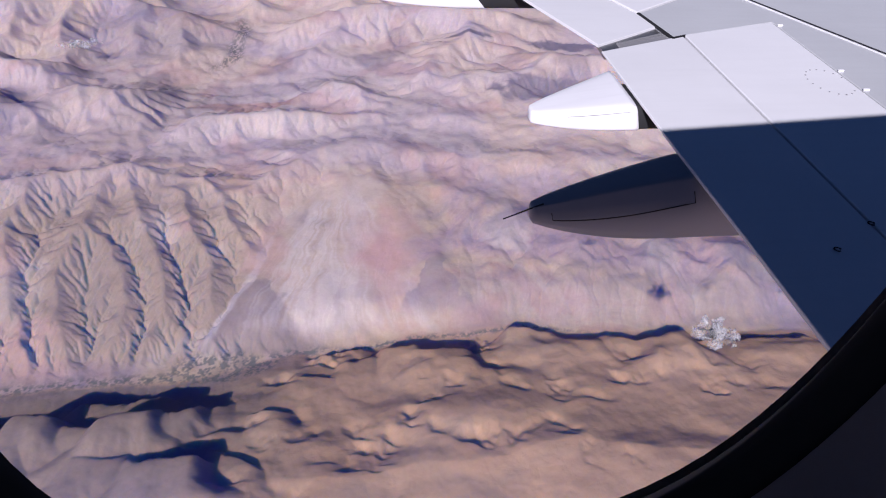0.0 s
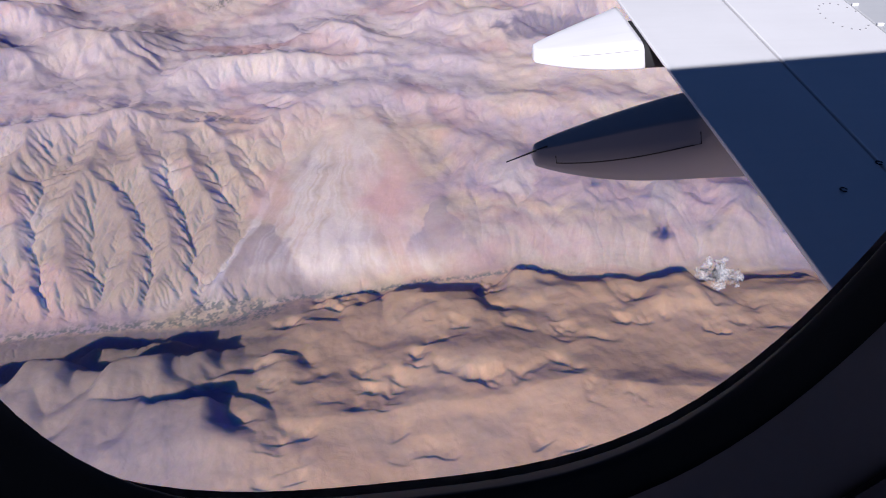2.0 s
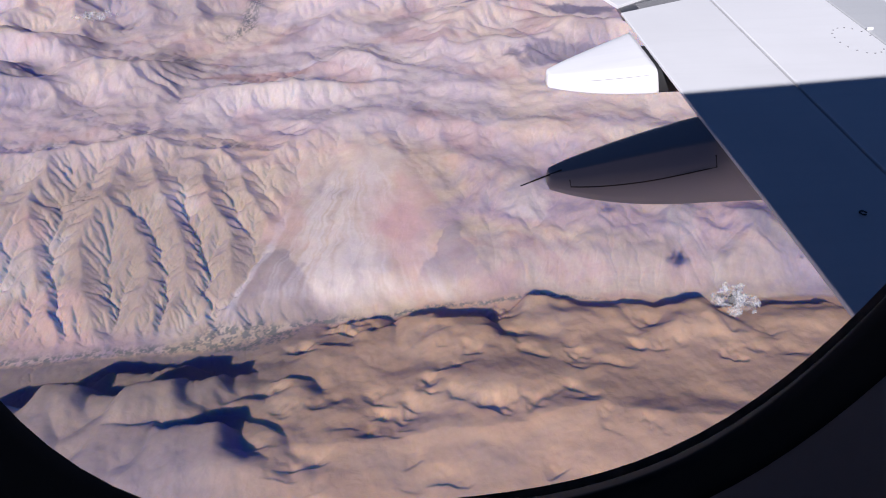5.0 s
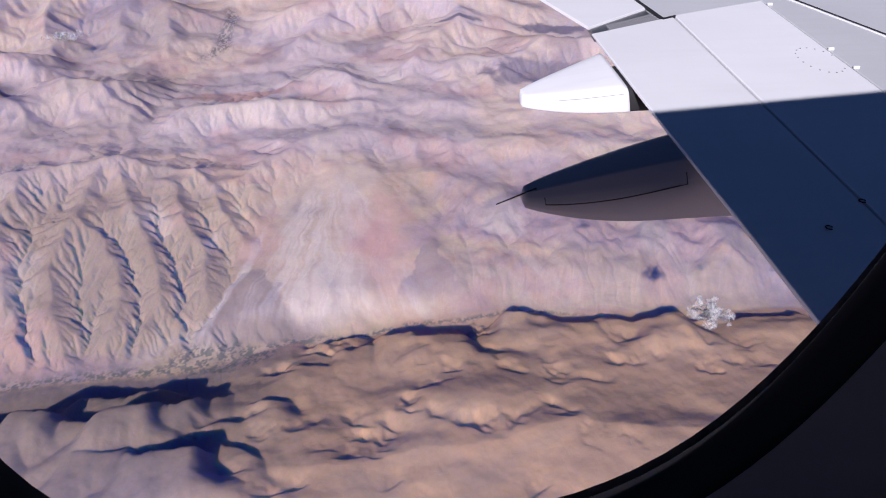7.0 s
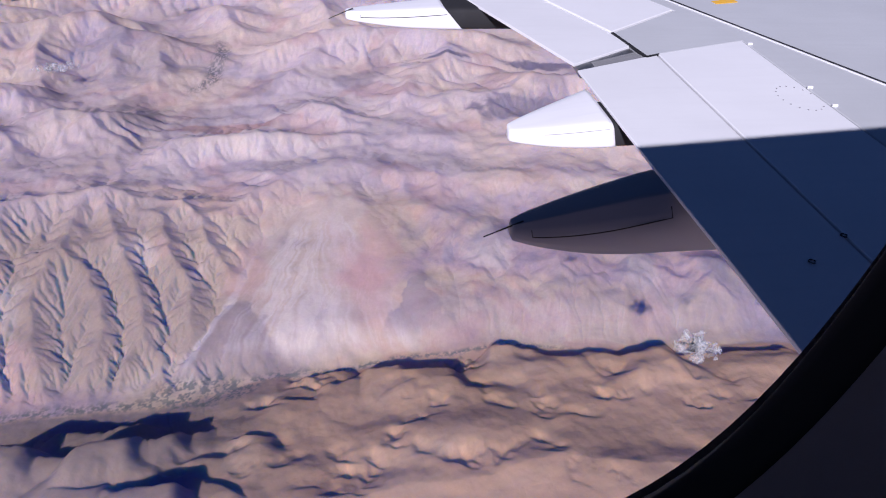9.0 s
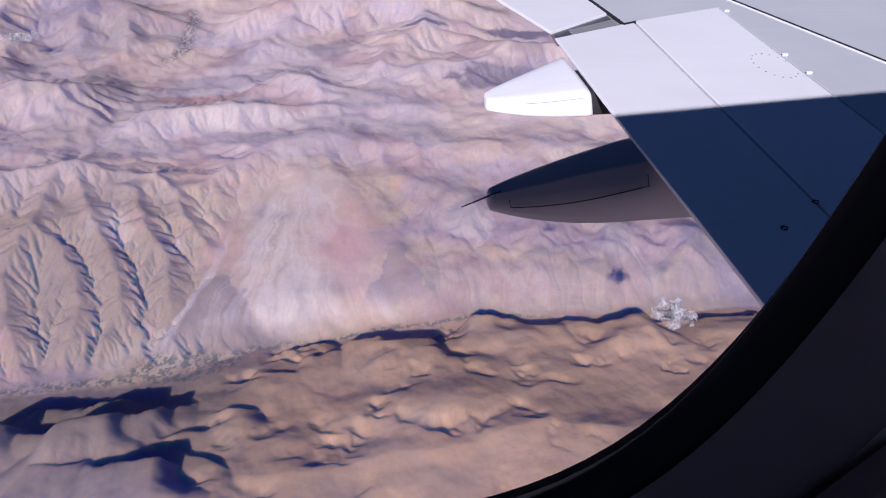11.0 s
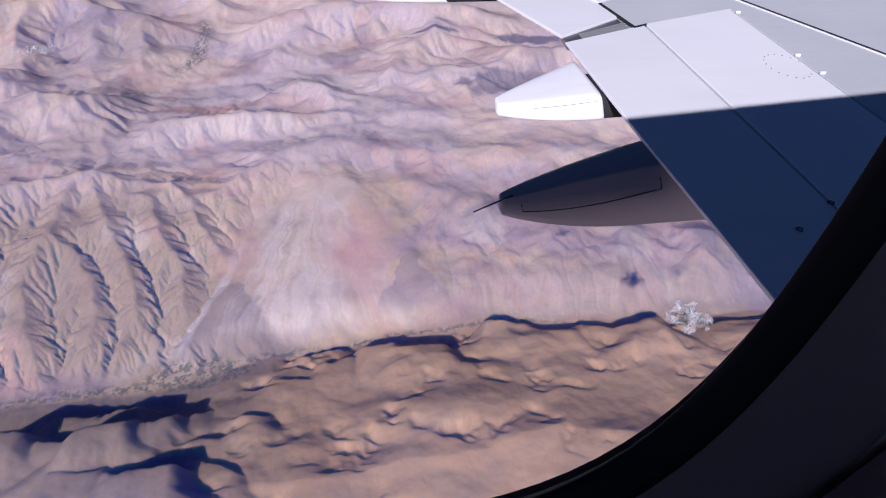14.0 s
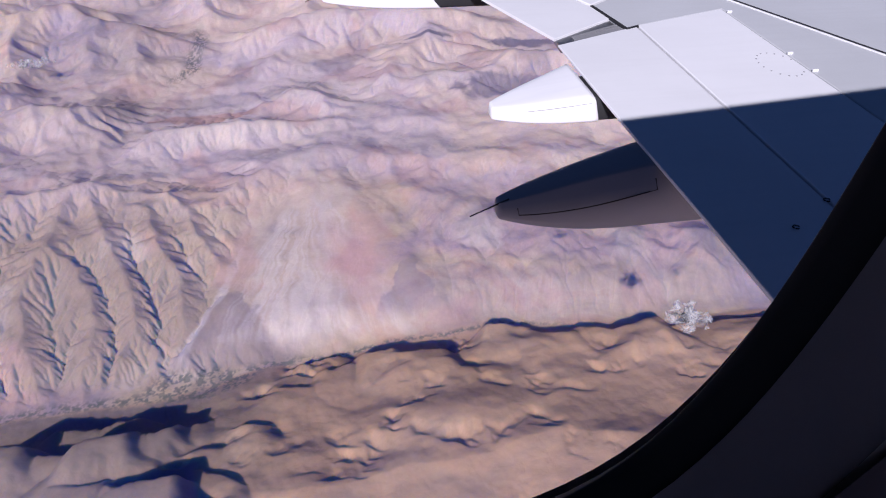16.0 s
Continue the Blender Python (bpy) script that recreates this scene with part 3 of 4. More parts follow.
    me.vertices.foreach_set("co", verts.ravel().astype(np.float32))
    me.loops.add(quads.size)
    me.loops.foreach_set("vertex_index", quads.ravel().astype(np.int32))
    me.polygons.add(len(quads))
    me.polygons.foreach_set("loop_start", np.arange(0, quads.size, 4, dtype=np.int32))
    me.update(calc_edges=True)
    me.polygons.foreach_set("use_smooth", np.ones(len(quads), dtype=bool))
    # rock kinds: plateau brown or wall, pale scree in fans and gully mouths, dark purple beds with painted shade,
    # painted far haze, the green of the canyon floor
    def patch(x, y, rx, ry, ragged=0.5):
        return smooth(1.25, 0.55, ((X - x) / rx) ** 2 + ((Y - y) / ry) ** 2 + ragged * (b1 + a1))

    zone = np.clip(smooth(-0.03, 0.0, s), 0, 1)
    spread = np.clip(3.72 - Y, 0.02, 2)
    ray = (X + 0.20 + 0.06 * a1 + 0.02 * b1) / (0.10 + 0.42 * spread)
    apron = smooth(1.05, 0.8, np.abs(ray)) * smooth(2.56, 2.66, Y) * smooth(3.76, 3.5, Y)
    lines = 0.5 + 0.5 * perlin(ray * 9 + 5, Y * 1.6) + 0.35 * perlin(ray * 26, Y * 3 + 8)
    scree = np.clip(apron * (0.12 + 0.85 * smooth(-0.1, 0.9, lines)) + 0.35 * smooth(0.1, 0.5, fbm(X * 2.1 + 9, Y * 1.5, 4)) * wall, 0, 1)
    gully_line = np.abs(X - np.interp(Y, [2.5, 2.7, 2.9, 3.1, 3.3], [-0.86, -0.80, -0.70, -0.64, -0.60]) + 0.015 * b1)
    scree = np.maximum(scree, 0.9 * smooth(0.035, 0.01, gully_line) * smooth(2.5, 2.58, Y) * smooth(3.35, 3.2, Y))
    scree = np.maximum(scree, 0.6 * patch(-0.80, 4.74, 0.62, 0.22))
    scree = np.maximum(scree, 0.55 * patch(0.80, 3.16, 0.16, 0.12, 0.8))
    rust = 0.8 * np.exp(-(((X - 0.02 + 0.25 * (Y - 3.1)) / 0.14) ** 2 + ((Y - 3.05) / 0.34) ** 2)) + 0.5 * smooth(0.25, 0.6, fbm(X * 1.7 + 70, Y * 1.4, 4)) * wall
    rust = np.clip(np.maximum(rust, 0.9 * patch(-1.02, 5.30, 0.46, 0.15)), 0, 1)
    bed_and_shade = 0.45 * smooth(0.2, 0.6, fbm(X * 1.3 + 4, Y * 1.0 + 1, 4)) * smooth(1.2, 1.8, s)
    bed_and_shade = np.maximum(bed_and_shade, 0.55 * smooth(1.1, 0.8, np.abs(X - 0.33 + 0.05 * b1 + 0.04 * a1) / (0.02 + 0.55 * np.clip(3.02 - Y, 0, 1))) * smooth(2.64, 2.74, Y) * smooth(3.03, 2.97, Y))
    # the second and third patches paint cloud shadows into the ground colour
    for cx, cy, rx, ry, much in ((1.51, 5.42, 0.55, 0.24, 0.8), (1.07, 6.93, 0.24, 0.07, 0.95), (2.07, 6.97, 0.45, 0.13, 0.95), (-0.72, 4.42, 0.30, 0.07, 0.4),
                                 (-0.85, 5.75, 0.60, 0.16, 0.35), (-2.2, 7.1, 0.95, 0.8, 0.3), (-1.75, 5.25, 0.30, 0.25, 0.35), (-2.75, 5.0, 0.25, 0.35, 0.6)):
        bed_and_shade = np.maximum(bed_and_shade, much * patch(cx, cy, rx, ry))
    bed_and_shade = np.maximum(bed_and_shade, 0.38 * smooth(1.15, 0.85, np.abs(X + 0.64 + 0.05 * b1 + 0.04 * a1) / (0.03 + 0.62 * np.clip(2.98 - Y, 0, 1))) * smooth(2.46, 2.52, Y) * smooth(2.98, 2.92, Y))
    bed_and_shade = np.maximum(bed_and_shade, 0.4 * smooth(0.42, 0.22, s + 0.10 * a1 + 0.05 * b1 + 0.09 * perlin(X * 7, Y * 0.8)) * smooth(0.15, 0.6, X) * smooth(0.0, 0.05, s))
    # near left ground darkened in colour for its dim light and lens vignetting
    bed_and_shade = np.maximum(bed_and_shade, 0.58 * low * smooth(0.0, -0.05, s) * (0.7 + 0.5 * a2))
    grove = smooth(-0.4, 0.35, perlin(X * 30, Y * 30) + 0.8 * perlin(X * 75, Y * 75 + 5))
    green = 0.9 * np.exp(-(((s - 0.005) / (0.016 + 0.02 * smooth(0.1, -0.5, X))) ** 2)) * grove * smooth(1.6, 0.6, X)
    green = np.maximum(green, 0.85 * grove * patch(-0.72, 2.40, 0.26, 0.10))
    river = np.abs(X - np.interp(Y, [6.2, 6.6, 7.0, 7.5, 8.0], [-1.5, -1.3, -1.36, -1.33, -1.5]) + 0.03 * a1)
    green = np.maximum(green, 0.8 * smooth(0.10, 0.03, river) * grove * smooth(6.1, 6.5, Y) * smooth(8.0, 7.5, Y))
    dull = 0.95 * smooth(-0.35, -0.85, X + 0.3 * (Y - 2.6) + 0.15 * a1) * smooth(0.02, 0.2, s) * smooth(1.7, 1.3, s)
    dull = np.maximum(dull, 0.8 * smooth(1.15, 0.85, np.abs(X + 0.64 + 0.05 * b1 + 0.04 * a1) / (0.03 + 0.62 * np.clip(2.98 - Y, 0, 1))) * smooth(2.46, 2.52, Y) * smooth(2.98, 2.92, Y))
    # the same painted dimming of the near left ground
    dull = np.maximum(dull, 0.9 * low * smooth(0.0, -0.05, s))
    dull = np.maximum(dull, 0.6 * patch(-1.95, 4.85, 0.65, 0.50))
    # weight of the painted haze, growing with distance
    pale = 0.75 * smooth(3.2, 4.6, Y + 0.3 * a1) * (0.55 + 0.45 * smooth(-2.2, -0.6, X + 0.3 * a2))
    for n, arr in (("rust", rust), ("dull", dull), ("pale", pale), ("wash", 0.5 + 0.24 * wash * smooth(0.10, 0.4, slope) * (1 - fan) - 0.22 * smooth(-3.0, -1.9, stream) * wall), ("zone", zone), ("scree", scree), ("bed_and_shade", bed_and_shade), ("green", green)):
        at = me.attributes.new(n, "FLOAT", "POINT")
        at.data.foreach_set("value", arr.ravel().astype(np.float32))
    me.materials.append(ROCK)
    return tagged(new("ground", me), "bare brown and pink desert mountains cut by a deep canyon", "mountains", kind="structure")


terrain()

bm = bmesh.new()
bmesh.ops.create_grid(bm, x_segments=8, y_segments=8, size=30000)
for w in bm.verts:
    w.co.z = -2.5 * U
low_ground = finish("ground_beyond", bm, ROCK)
# coloured pale so that this unseen ground bounces greyer light onto the wing
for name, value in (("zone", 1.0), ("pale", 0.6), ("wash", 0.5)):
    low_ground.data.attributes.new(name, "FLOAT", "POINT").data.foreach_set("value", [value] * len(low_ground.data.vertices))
tagged(low_ground, "bare brown desert ground reaching to the horizon", "ground", kind="structure")


# ---- the wing ----
DIHEDRAL = math.tan(radians(5.1))


def deck(x, y):
    """Height of the wing's upper face."""
    return -1.6 + DIHEDRAL * y


def slab(points, up=0.0, thick=lambda x, y: 0.06, bevel=0.006):
    b = bmesh.new()
    tops = [b.verts.new((x, y, deck(x, y) + up)) for x, y in points]
    lows = [b.verts.new((x, y, deck(x, y) + up - thick(x, y))) for x, y in points]
    top = b.faces.new(tops)
    b.faces.new(lows[::-1])
    n = len(points)
    for i in range(n):
        b.faces.new((tops[i], lows[i], lows[(i + 1) % n], tops[(i + 1) % n]))
    bmesh.ops.recalc_face_normals(b, faces=b.faces)
    if bevel:
        bmesh.ops.bevel(b, geom=[e for e in top.edges], offset=bevel, segments=2, affect="EDGES", profile=0.5)
    bmesh.ops.triangulate(b, faces=[f for f in b.faces if len(f.verts) > 4])
    return b


wing = thing("aircraft_wing", "white and grey airliner wing with flaps, half in shade", "aircraft wing")


def sweep(x, y, yy, m):
    return (x + m * (yy - y), yy)


flap_thick = lambda x, y: 0.012 + 0.15 * max(0.0, x - 1.45)
part("inboard_flap", slab([(1.525, 0.3), (1.492, 2.1), (1.47, 2.8), (1.45, 3.98), (2.082, 4.235), (2.078, 0.3)], 0.0, flap_thick), FLAP, wing)
part("inboard_spoiler", slab([(2.092, 0.3), (2.096, 4.238), (2.835, 4.478), (2.822, 0.3)], 0.004), WHITE, wing)
O = -0.40
skin_pts = [(2.845, 0.3), (2.848, 4.49), (2.105, 4.247), (1.99, 4.19), (1.925, 4.655), (2.62, 5.165), sweep(2.62, 5.165, 15, O), (0.1, 15), (7.6, 0.3)]
part("wing_skin", slab(skin_pts, 0.0, lambda x, y: 0.10), GREY, wing, "grey painted upper wing skin")
part("outboard_spoiler", slab([(1.915, 4.67), sweep(1.915, 4.67, 14.9, O), sweep(2.605, 5.175, 14.9, O), (2.605, 5.175)], 0.004), WHITE, wing)
part("outboard_flap", slab([(1.462, 4.09), sweep(1.462, 4.09, 14.9, -0.357), sweep(1.90, 4.68, 14.9, O), (1.905, 4.668), (1.98, 4.42)], -0.004, lambda x, y: 0.018, 0.003), FLAP, wing)


def ring_loft(rings, caps=True):
    b = bmesh.new()
    vs = [[b.verts.new(p) for p in r] for r in rings]
    n = len(rings[0])
    for r0, r1 in zip(vs, vs[1:]):
        for i in range(n):
            b.faces.new((r0[i], r0[(i + 1) % n], r1[(i + 1) % n], r1[i]))
    if caps:
        b.faces.new(vs[0][::-1])
        b.faces.new(vs[-1])
    bmesh.ops.recalc_face_normals(b, faces=b.faces)
    return b


def tube(points, radius, sides=6):
    rings = []
    pts = [Vector(p) for p in points]
    for i, p in enumerate(pts):
        d = (pts[min(i + 1, len(pts) - 1)] - pts[max(i - 1, 0)]).normalized()
        a = d.orthogonal().normalized()
        c = d.cross(a)
        r = radius[i] if isinstance(radius, (list, tuple)) else radius
        rings.append([p + (a * math.cos(k * 6.2832 / sides) + c * math.sin(k * 6.2832 / sides)) * r for k in range(sides)])
    return ring_loft(rings)


EDGE = 0.34          # roundness of the fairings' long edges


def fairing_point(shape, u, phi):
    """A point of a canoe fairing: u runs from the tail (0) to the trailing edge (1) and on under the wing; phi round it, 0 outboard, 90 up."""
    x0, x1, yc, wide, drop0, tail, deep = shape
    x = x0 + (x1 - x0) * u
    uu = min(u, 1.0)
    w = 0.035 + (wide - 0.035) * uu ** 0.62
    top = deck(x, yc) - 0.012 - (drop0 - 0.012) * (1 - uu) ** 1.2
    low = deck(x, yc) - (drop0 + tail) - (deep - drop0 - tail) * uu ** 0.75 - 0.10 * deep * math.sin(math.pi * min(1.0, uu))
    mid, half = (top + low) / 2, (top - low) / 2
    c, s = math.cos(phi), math.sin(phi)
    if shape is NEAR and c < 0:
        f = math.copysign(abs(s) ** EDGE, s)
        ridge = 0.05 + 0.40 * uu
        lean = 1 - 0.62 * (f - ridge) / (1 - ridge) if f > ridge else 1 - 0.30 * ((ridge - f) / (1 + ridge)) ** 1.5
        y = yc - w * lean * min(1.0, 3.0 * abs(c))
        return (x, y, mid + half * f + DIHEDRAL * (y - yc))
    y = yc + (w + (0.20 * uu if shape is MID and c > 0 else 0.0)) * math.copysign(abs(c) ** EDGE, c)
    z = mid + half * math.copysign(abs(s) ** EDGE, s)
    return (x, y, z + DIHEDRAL * (y - yc))


def fairing_side(shape, u, f):
    """A point on the inboard side at the height f, from -1 (keel) to 1 (top)."""
    phi = math.pi - math.copysign(math.asin(min(1.0, abs(f) ** (1 / EDGE))), f)
    return fairing_point(shape, u, phi)


def fairing(shape, cut, label, wick=True, paint=None, rake=0.0):
    steps = [0, 0.012, 0.03] + [0.03 + (cut - 0.03) * (i / 22) for i in range(1, 23)]
    rings = []
    for i, u in enumerate(steps):
        ring = [Vector(fairing_point(shape, u, (k + 0.5) * 6.28319 / 40)) for k in range(40)]
        if i == 0:
            c = sum(ring, Vector()) / 40
            ring = [c + (p - c) * 0.72 for p in ring]
        c = sum(ring, Vector()) / 40
        for p in ring:
            p.x -= rake * (u / cut) ** 4 * (p.z - c.z)
        rings.append(ring)
    ob = part("track_fairing", ring_loft(rings), paint or FAIRING, wing, label, True)
    # the panel joint along the inboard side
    f0, f1 = (0.02, 0.50) if wick else (0.30, 0.62)
    end = min(cut, 1.0) - 0.05
    seam = [fairing_side(shape, 0.12, f0 + 0.45)] + [fairing_side(shape, 0.125 + (end - 0.125) * i / 16, f0 + (f1 - f0) * i / 16) for i in range(17)] + [fairing_side(shape, end + 0.006, f1 + 0.22)]
    if not wick:
        seam = seam[5:-1]
    part("panel_joint", tube([Vector(p) + Vector((0, -0.001, 0)) for p in seam], 0.003 if wick else 0.0018, 5), DARK if wick else MARK, ob)
    tip = Vector(fairing_point(shape, 0.0, radians(110)))
    if wick:
        part("static_wick", tube([tip + Vector((0.06, 0, 0.02)), tip + Vector((-0.02, 0, -0.012)), tip + Vector((-0.13, 0, -0.058))], [0.005, 0.004, 0.003]), DARK, ob, "thin dark static discharge wick")
    return ob


# tail x, trailing edge x, centre y, half width, drop and depth of the tail, depth at the trailing edge
NEAR = (0.735, 1.50, 2.64, 0.185, 0.20, 0.07, 0.312)
MID = (0.884, 1.50, 3.43, 0.17, 0.10, 0.07, 0.17)
OUTER = (0.00, 0.95, 5.42, 0.18, 0.08, 0.06, 0.19)
fairing(NEAR, 1.6, "canoe-shaped flap track fairing with the shade of the fuselage in its colour", True, SHADED)
fairing(MID, 0.93, "sunlit white flap track fairing with a blunt tail", False, None, 0.25)
fairing(OUTER, 0.88, "sunlit white flap track fairing under the outer flap", True, None, 0.9)
# black solids put the shade of the hinge gaps into colour
for sh, u0 in ((MID, 0.95), (OUTER, 0.86)):
    inner = (sh[0], sh[1], sh[2], sh[3] * 0.95, sh[4], sh[5], sh[6] * 0.98)
    rings = [[fairing_point(inner, u0 - 0.05 + i * 0.2, k * 6.28319 / 24) for k in range(24)] for i in range(5)]
    part("hinge_gap_fill", ring_loft(rings), DARK, wing, "black fill standing for the shade in the hinge gap of the fairing", True)


def bar(x0, y0, x1, y1, width, up, height, bevel=0.0):
    dx, dy = x1 - x0, y1 - y0
    n = math.hypot(dx, dy)
    px, py = -dy / n * width / 2, dx / n * width / 2
    return slab([(x0 + px, y0 + py), (x0 - px, y0 - py), (x1 - px, y1 - py), (x1 + px, y1 + py)], up, lambda x, y: height, bevel)


part("panel_gap", bar(2.2, 6.59, 4.6, 0.97, 0.03, 0.004, 0.006), DARK, wing, "black joint between wing panels")
part("joint_seal", bar(2.087, 0.35, 2.090, 4.22, 0.03, -0.02, 0.01), DARK, wing, "dark seal between flap and spoiler")
part("joint_seal", bar(1.9075, 4.70, 1.9075 + O * 10.1, 14.8, 0.03, -0.024, 0.01), DARK, wing)
part("joint_seal", bar(2.829, 0.35, 2.842, 4.46, 0.03, -0.02, 0.01), DARK, wing)
part("panel_edge", bar(2.175, 6.58, 4.575, 0.96, 0.012, 0.006, 0.008), WHITE, wing)
# the open joint between the two flaps, with its linkage
part("flap_track", slab([(1.47, 3.97), (2.09, 4.20), (2.03, 4.48), (1.48, 4.19)], -0.02, lambda x, y: 0.03, 0), METAL, wing, "dark flap end linkage")
for k in range(4):
    part("track_rib", bar(1.60 + 0.0 * k, 4.055 + 0.028 * k, 2.0, 4.225 + 0.035 * k, 0.012, -0.008 - 0.002 * k, 0.02), MARK, wing)
for x0, y0, x1, y1 in ((1.92, 4.66, 2.0, 4.19), (1.99, 4.19, 2.11, 4.24)):
    part("skin_step", bar(x0, y0, x1, y1, 0.022, 0.003, 0.012), DARK, wing, "dark step at the corner of the wing skin")
for x, y in ((2.86, 4.41), (2.86, 3.66), (2.86, 3.40)):
    part("wing_lug", slab([(x - 0.014, y - 0.005), (x + 0.022, y - 0.006), (x + 0.022, y + 0.006), (x - 0.014, y + 0.005)], 0.014, lambda a, c: 0.016, 0.003), FLAP, wing)
for i in range(15):
    a = radians(20 + i * 21)
    x, y = 2.70 + 0.12 * math.cos(a), 3.51 + 0.17 * math.sin(a)
    part("fastener", slab([(x + 0.005 * math.cos(k * 1.0472), y + 0.005 * math.sin(k * 1.0472)) for k in range(6)], 0.007, lambda a_, c_: 0.006, 0), MARK, wing)
part("yellow_mark", slab([(3.06, 5.33), (3.28, 5.38), (3.27, 5.44), (3.20, 5.43), (3.17, 5.49), (3.13, 5.42), (3.05, 5.40)], 0.005, lambda x, y: 0.004, 0), YELLOW, wing, "small yellow stencilled marking")
for x, y in ((1.83, 1.99), (2.08, 2.15)):
    ringp = [(x + 0.014 * math.cos(k * 0.5), y + 0.014 * math.sin(k * 0.5), deck(x, y) + 0.006) for k in range(11)]
    part("lashing_ring", tube(ringp, 0.003), DARK, wing, "small dark ring on the wing")

# ---- fuselage: a closed hull, open at the window and along an unseen strip across the aisle ----
AX_Y, AX_Z, RAD = -1.77, -0.5, 1.98
hull = thing("fuselage", "airliner fuselage with a cabin window, darkened to keep bounce off the wing", "fuselage", "structure")
hull.matrix_world = pose(0, 0, 0, 0, 0, 6.5)
bm = bmesh.new()
xs = [-14, -6] + [-3.02 + 0.27 * i for i in range(10)] + [-0.32, 0.34] + [0.62 + 0.27 * i for i in range(10)] + [6, 14]
angles = [radians(a) for a in (-180, -160, -140, -120, -100, -80, -60, -45, -30, -15, -3, 4, 24, 33, 45, 60, 80, 100, 120, 140, 158, 170)]
vv = [[bm.verts.new((x, AX_Y + RAD * math.cos(a), AX_Z + RAD * math.sin(a))) for a in angles] for x in xs]
for i in range(len(xs) - 1):
    for j in range(len(angles)):
        jj = (j + 1) % len(angles)
        deg = round(math.degrees(angles[j]))
        # the window of this seat, and an unseen strip opened across the aisle to brighten the cabin
        if (xs[i] == -0.32 and deg in (4,)) or (deg == 158 and -4 < xs[i] < 4):
            continue
        bm.faces.new((vv[i][j], vv[i][jj], vv[i + 1][jj], vv[i + 1][j]))
bm.faces.new(vv[0])
bm.faces.new(vv[-1])
bmesh.ops.recalc_face_normals(bm, faces=bm.faces)
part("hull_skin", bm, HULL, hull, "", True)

# floor out of view, added to reflect the sun that enters across the aisle
bm = bmesh.new()
bmesh.ops.create_cube(bm, size=1.0, matrix=Matrix.Translation((0, AX_Y, -1.15)) @ Matrix.Diagonal((26, 3.6, 0.06, 1)))
cabin_floor = tagged(finish("floor", bm, FLOOR), "unseen grey carpeted floor added to bounce light", "floor", kind="structure")
cabin_floor.matrix_world = pose(0, 0, 0, 0, 0, 6.5)

# ceiling out of view, added to bounce light onto the window wall
def vault(x):
    arc = [radians(36 + 6 * i) for i in range(21)]
    return [(x, AX_Y + r * math.cos(a), AX_Z + r * math.sin(a)) for r, turn in ((1.90, arc), (1.87, arc[::-1])) for a in turn]


ceiling = tagged(finish("ceiling", ring_loft([vault(-7.0 + 1.0 * i) for i in range(15)]), LINER), "unseen pale curved ceiling panels added to bounce light", "ceiling", kind="structure")
ceiling.matrix_world = pose(0, 0, 0, 0, 0, 6.5)

# ---- the window: oval opening, dark seal, sloping reveal, liner ----
WIN_A, WIN_B, WIN_N, WIN_X, WIN_Z, WIN_TURN, WIN_Y = 0.1260, 0.1780, 2.97, 0.0327, -0.0410, 0.165, 0.119
HEADING = 6.5                       # degrees by which the cabin wall turns from the x axis


def wall_y(y, x, z):
    return y + math.tan(radians(HEADING)) * x - 0.055 * z


def oval(scale, y, n=96, grow=0.0):
    pts = []
    for k in range(n):
        a = k * 2 * math.pi / n
        c, s = math.cos(a), math.sin(a)
        r = (abs(c / (WIN_A * scale + grow)) ** WIN_N + abs(s / (WIN_B * scale + grow)) ** WIN_N) ** (-1 / WIN_N)
        px, pz = r * c, r * s
        x = WIN_X + (px * math.cos(WIN_TURN) + pz * math.sin(WIN_TURN)) * math.cos(radians(HEADING))
        z = WIN_Z - px * math.sin(WIN_TURN) + pz * math.cos(WIN_TURN)
        pts.append(Vector((x, wall_y(y, x, z), z)))
    return pts


def frame_round(y, grow):
    """The liner's outer edge: low above the window, deep below it."""
    pts = []
    for p in oval(1.0, y):
        dx, dz = p.x - WIN_X, p.z - WIN_Z
        f = min((0.75 + grow) / max(abs(dx), 1e-6), ((0.36 if dz > 0 else 0.80) + grow) / max(abs(dz), 1e-6))
        x, z = WIN_X + dx * f, WIN_Z + dz * f
        pts.append(Vector((x, wall_y(y, x, z), z)))
    return pts


window = thing("window_1", "oval cabin window with a dark seal and grey surround", "window", "structure")
part("window_seal", ring_loft([oval(1, WIN_Y + 0.02, grow=0.03), oval(1, WIN_Y + 0.002, grow=0.002), oval(1, WIN_Y), oval(1, WIN_Y - 0.003, grow=0.002), oval(1, WIN_Y - 0.008, grow=0.008), oval(1, WIN_Y - 0.012, grow=0.012)], False), SEAL, window, "black rubber window seal", True)
part("window_reveal", ring_loft([oval(1, WIN_Y - 0.012, grow=0.010), oval(1, WIN_Y - 0.014, grow=0.015), oval(1, WIN_Y - 0.022, grow=0.024), oval(1, WIN_Y - 0.030, grow=0.034), oval(1, WIN_Y - 0.034, grow=0.045)], False), REVEAL, window, "", True)
liner = ring_loft([oval(1, WIN_Y - 0.034, grow=0.044), oval(1, WIN_Y - 0.036, grow=0.06), frame_round(WIN_Y - 0.036, 0.0), frame_round(WIN_Y + 0.02, 0.03), oval(1, WIN_Y + 0.03, grow=0.04)], False)
tagged(finish("wall_cabin", liner, LINER), "grey cabin sidewall liner round the window", "wall", kind="structure")

# a flat dark slab for the seat ahead, against the wall below the window, shaped to fit the camera's view
seat = thing("seat_back", "dark upholstered edge of the seat ahead, beside the wall", "seat")
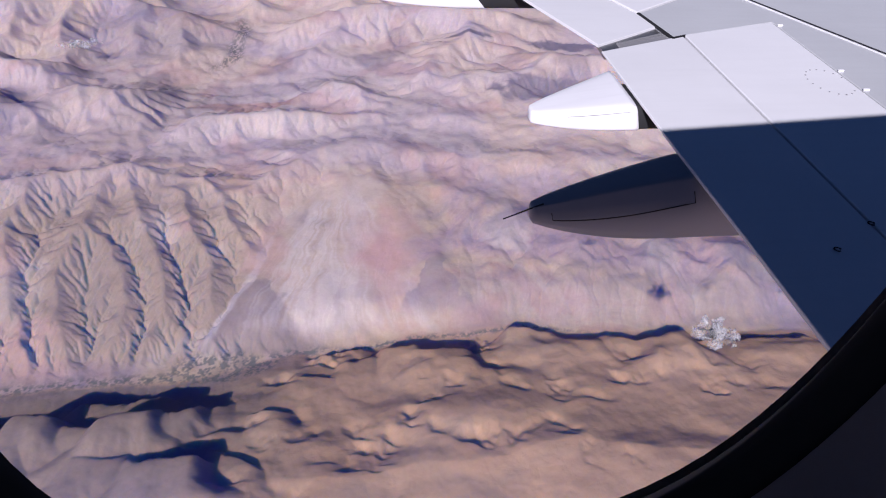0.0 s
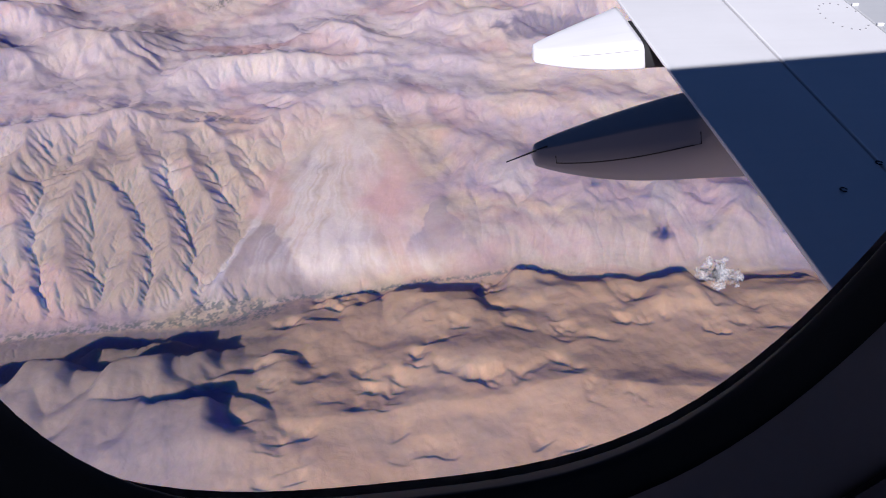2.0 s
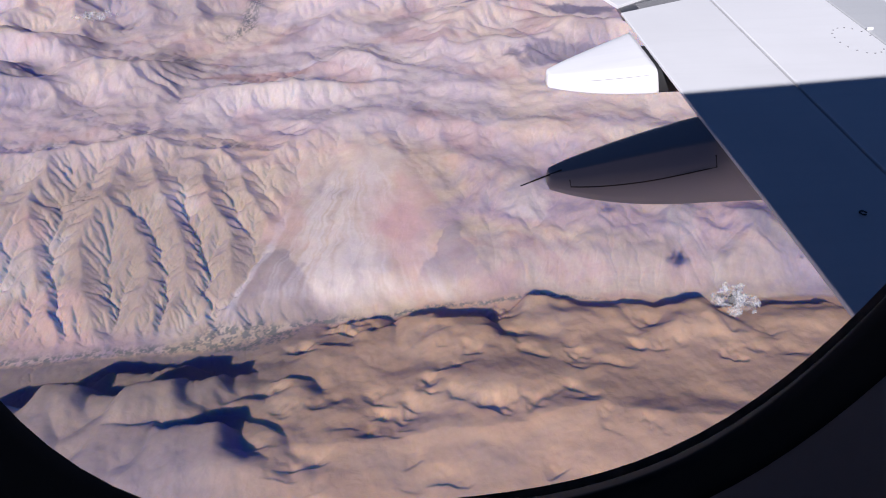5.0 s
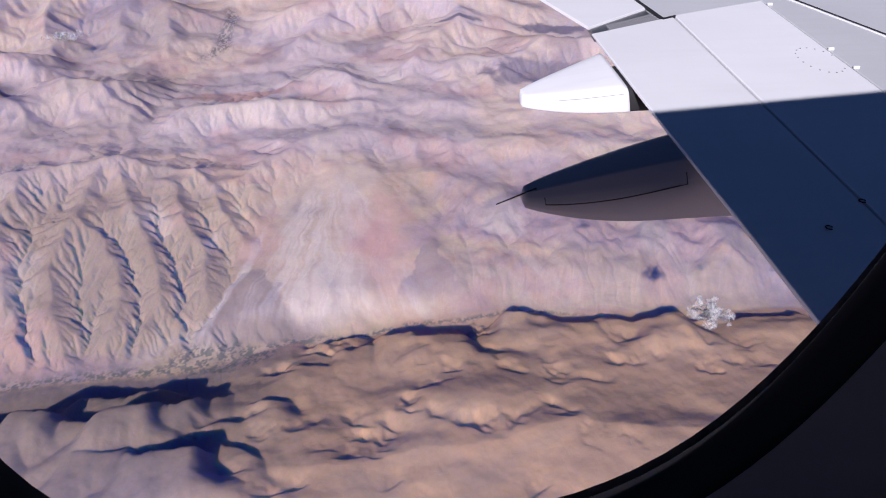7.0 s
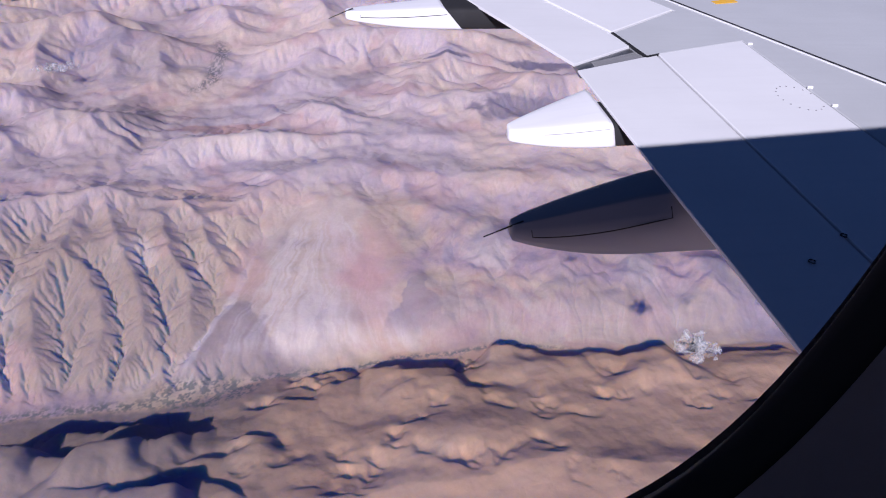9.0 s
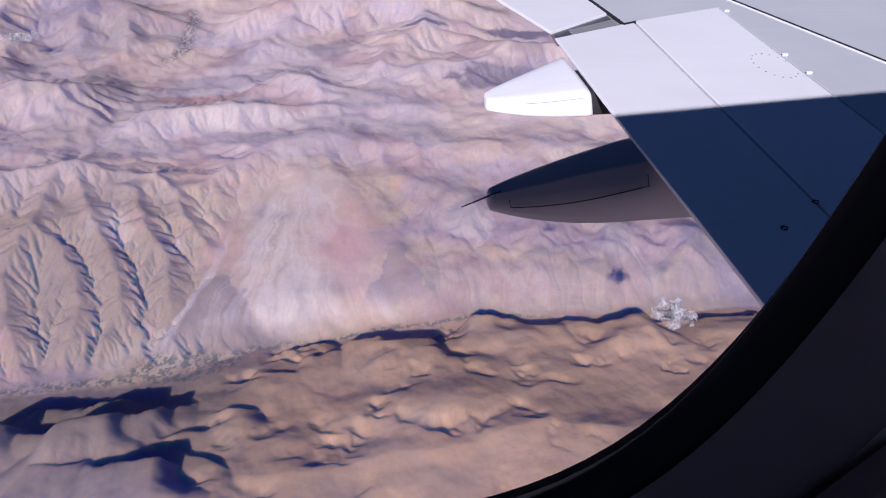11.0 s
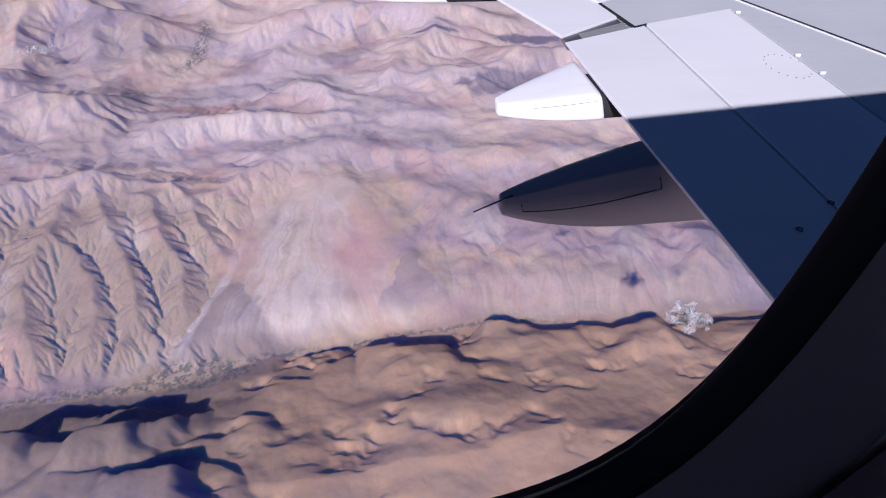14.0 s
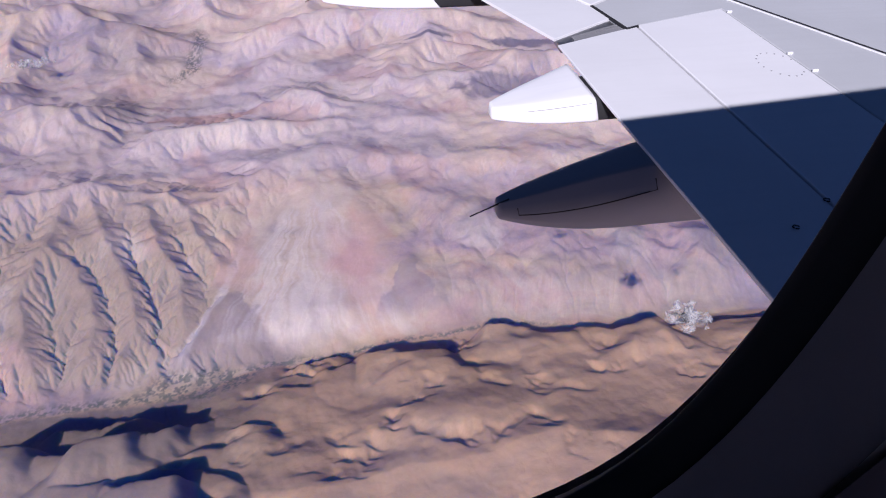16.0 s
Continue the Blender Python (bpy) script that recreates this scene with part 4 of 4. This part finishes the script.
edge = [(0.36, 0.10), (0.205, -0.132), (0.148, -0.218), (0.06, -0.36), (0.10, -0.75), (0.75, -0.75), (0.75, 0.10)]
bm = bmesh.new()
fronts = [bm.verts.new((x, wall_y(WIN_Y - 0.055, x, z), z)) for x, z in edge]
backs = [bm.verts.new((x, wall_y(WIN_Y - 0.037, x, z), z)) for x, z in edge]
bm.faces.new(fronts)
bm.faces.new(backs[::-1])
for i in range(len(edge)):
    k = (i + 1) % len(edge)
    bm.faces.new((fronts[i], backs[i], backs[k], fronts[k]))
bmesh.ops.recalc_face_normals(bm, faces=bm.faces)
bmesh.ops.bevel(bm, geom=[e for e in bm.edges if all(v in fronts for v in e.verts)], offset=0.008, segments=3, affect="EDGES", profile=0.5)
part("upholstery", bm, DADO, seat)


# ---- clouds: clumps of small ragged puffs ----
CUMULUS = bpy.data.materials.new("cumulus")
CUMULUS.use_nodes = True
dn = CUMULUS.node_tree
dense, lit, both = dn.nodes["Principled BSDF"], dn.nodes.new("ShaderNodeBsdfTranslucent"), dn.nodes.new("ShaderNodeMixShader")
dense.inputs["Roughness"].default_value, dense.inputs["Specular IOR Level"].default_value = 1.0, 0.0
dn.links.new(ramp(dn, noise_tex(dn, coords(dn), 0.05, 6), [(0.3, g3(0.88)), (0.7, g3(0.97))]), dense.inputs["Base Color"])
lit.inputs["Color"].default_value = (0.95, 0.95, 0.97, 1)
both.inputs[0].default_value = 0.35
dn.links.new(dense.outputs[0], both.inputs[1])
dn.links.new(lit.outputs[0], both.inputs[2])
dn.links.new(both.outputs[0], dn.nodes["Material Output"].inputs["Surface"])
CLOUD = bpy.data.materials.new("cloud")
CLOUD.use_nodes = True
cn = CLOUD.node_tree
cn.nodes.remove(cn.nodes["Principled BSDF"])
puff, glow, clear = (cn.nodes.new("ShaderNodeBsdf" + k) for k in ("Diffuse", "Translucent", "Transparent"))
for n in (puff, glow):
    n.inputs["Color"].default_value = (0.97, 0.97, 0.97, 1)
body, veil = cn.nodes.new("ShaderNodeMixShader"), cn.nodes.new("ShaderNodeMixShader")
cn.links.new(puff.outputs[0], body.inputs[1])
cn.links.new(glow.outputs[0], body.inputs[2])
cn.links.new(ramp(cn, noise_tex(cn, coords(cn), 0.09, 7, 0.60, 1.0), [(0.40, g3(0)), (0.78, g3(0.55))]), veil.inputs[0])
cn.links.new(clear.outputs[0], veil.inputs[1])
cn.links.new(body.outputs[0], veil.inputs[2])
cn.links.new(veil.outputs[0], cn.nodes["Material Output"].inputs["Surface"])


def cloud(x, y, z, size, count, seed, flat=0.5, stretch=1.0, label="small ragged white cumulus cloud", material=CLOUD):
    r = random.Random(seed)
    b = bmesh.new()
    for i in range(count):
        d = r.random() ** 0.6
        a = r.random() * 6.2832
        s = size * (0.22 + 0.30 * r.random()) * (1.2 - 0.6 * d) * (0.42 if material is CUMULUS else 1.0)
        m = Matrix.Translation((x + stretch * size * d * math.cos(a), y + size * d * math.sin(a), z + size * flat * (r.random() - 0.3) * (1 - 0.7 * d))) @ Euler((r.random() * 6, r.random() * 6, r.random() * 6)).to_matrix().to_4x4() @ Matrix.Diagonal((s, s * 0.8, s * 0.7, 1))
        made = bmesh.ops.create_icosphere(b, subdivisions=3, radius=1.0, matrix=m)
        for w in made["verts"]:
            off = w.co - m.translation
            n = noise.noise(w.co * (7.0 / size)) + 0.7 * noise.noise(w.co * (19.0 / size))
            w.co += off * n * 0.9
    ob = finish("cloud", b, material, None, "", True)
    return tagged(ob, label, "cloud", "clouds", "stuff")


def under_sun(sx, sy, sz, height):
    """The place at that height over a shadow on the ground (in units) from which the sun casts it."""
    return ((sx + TO_SUN.x / TO_SUN.z * height) * U, (sy + TO_SUN.y / TO_SUN.z * height) * U, (sz + height) * U)


cloud(*under_sun(1.55, 2.72, -2.2, 0.88), 20, 16, 3, 0.9)
cloud(*under_sun(1.84, 2.76, -2.2, 1.05), 8, 8, 5)
cloud(*under_sun(2.25, 2.70, -2.2, 1.05), 6, 7, 8, 0.4)
cloud(-4.75 * U, 9.35 * U, -1.64 * U, 0.42 * U, 110, 11, 0.22, 2.4, "bank of white cumulus clouds over far mountains", CUMULUS)
cloud(-2.2 * U, 8.75 * U, -1.67 * U, 0.10 * U, 14, 12, 0.3, 1.6)
cloud(-2.66 * U, 6.37 * U, -1.92 * U, 0.09 * U, 12, 13, 0.25, 2.6, "thin wisp of white cloud over the mountains")
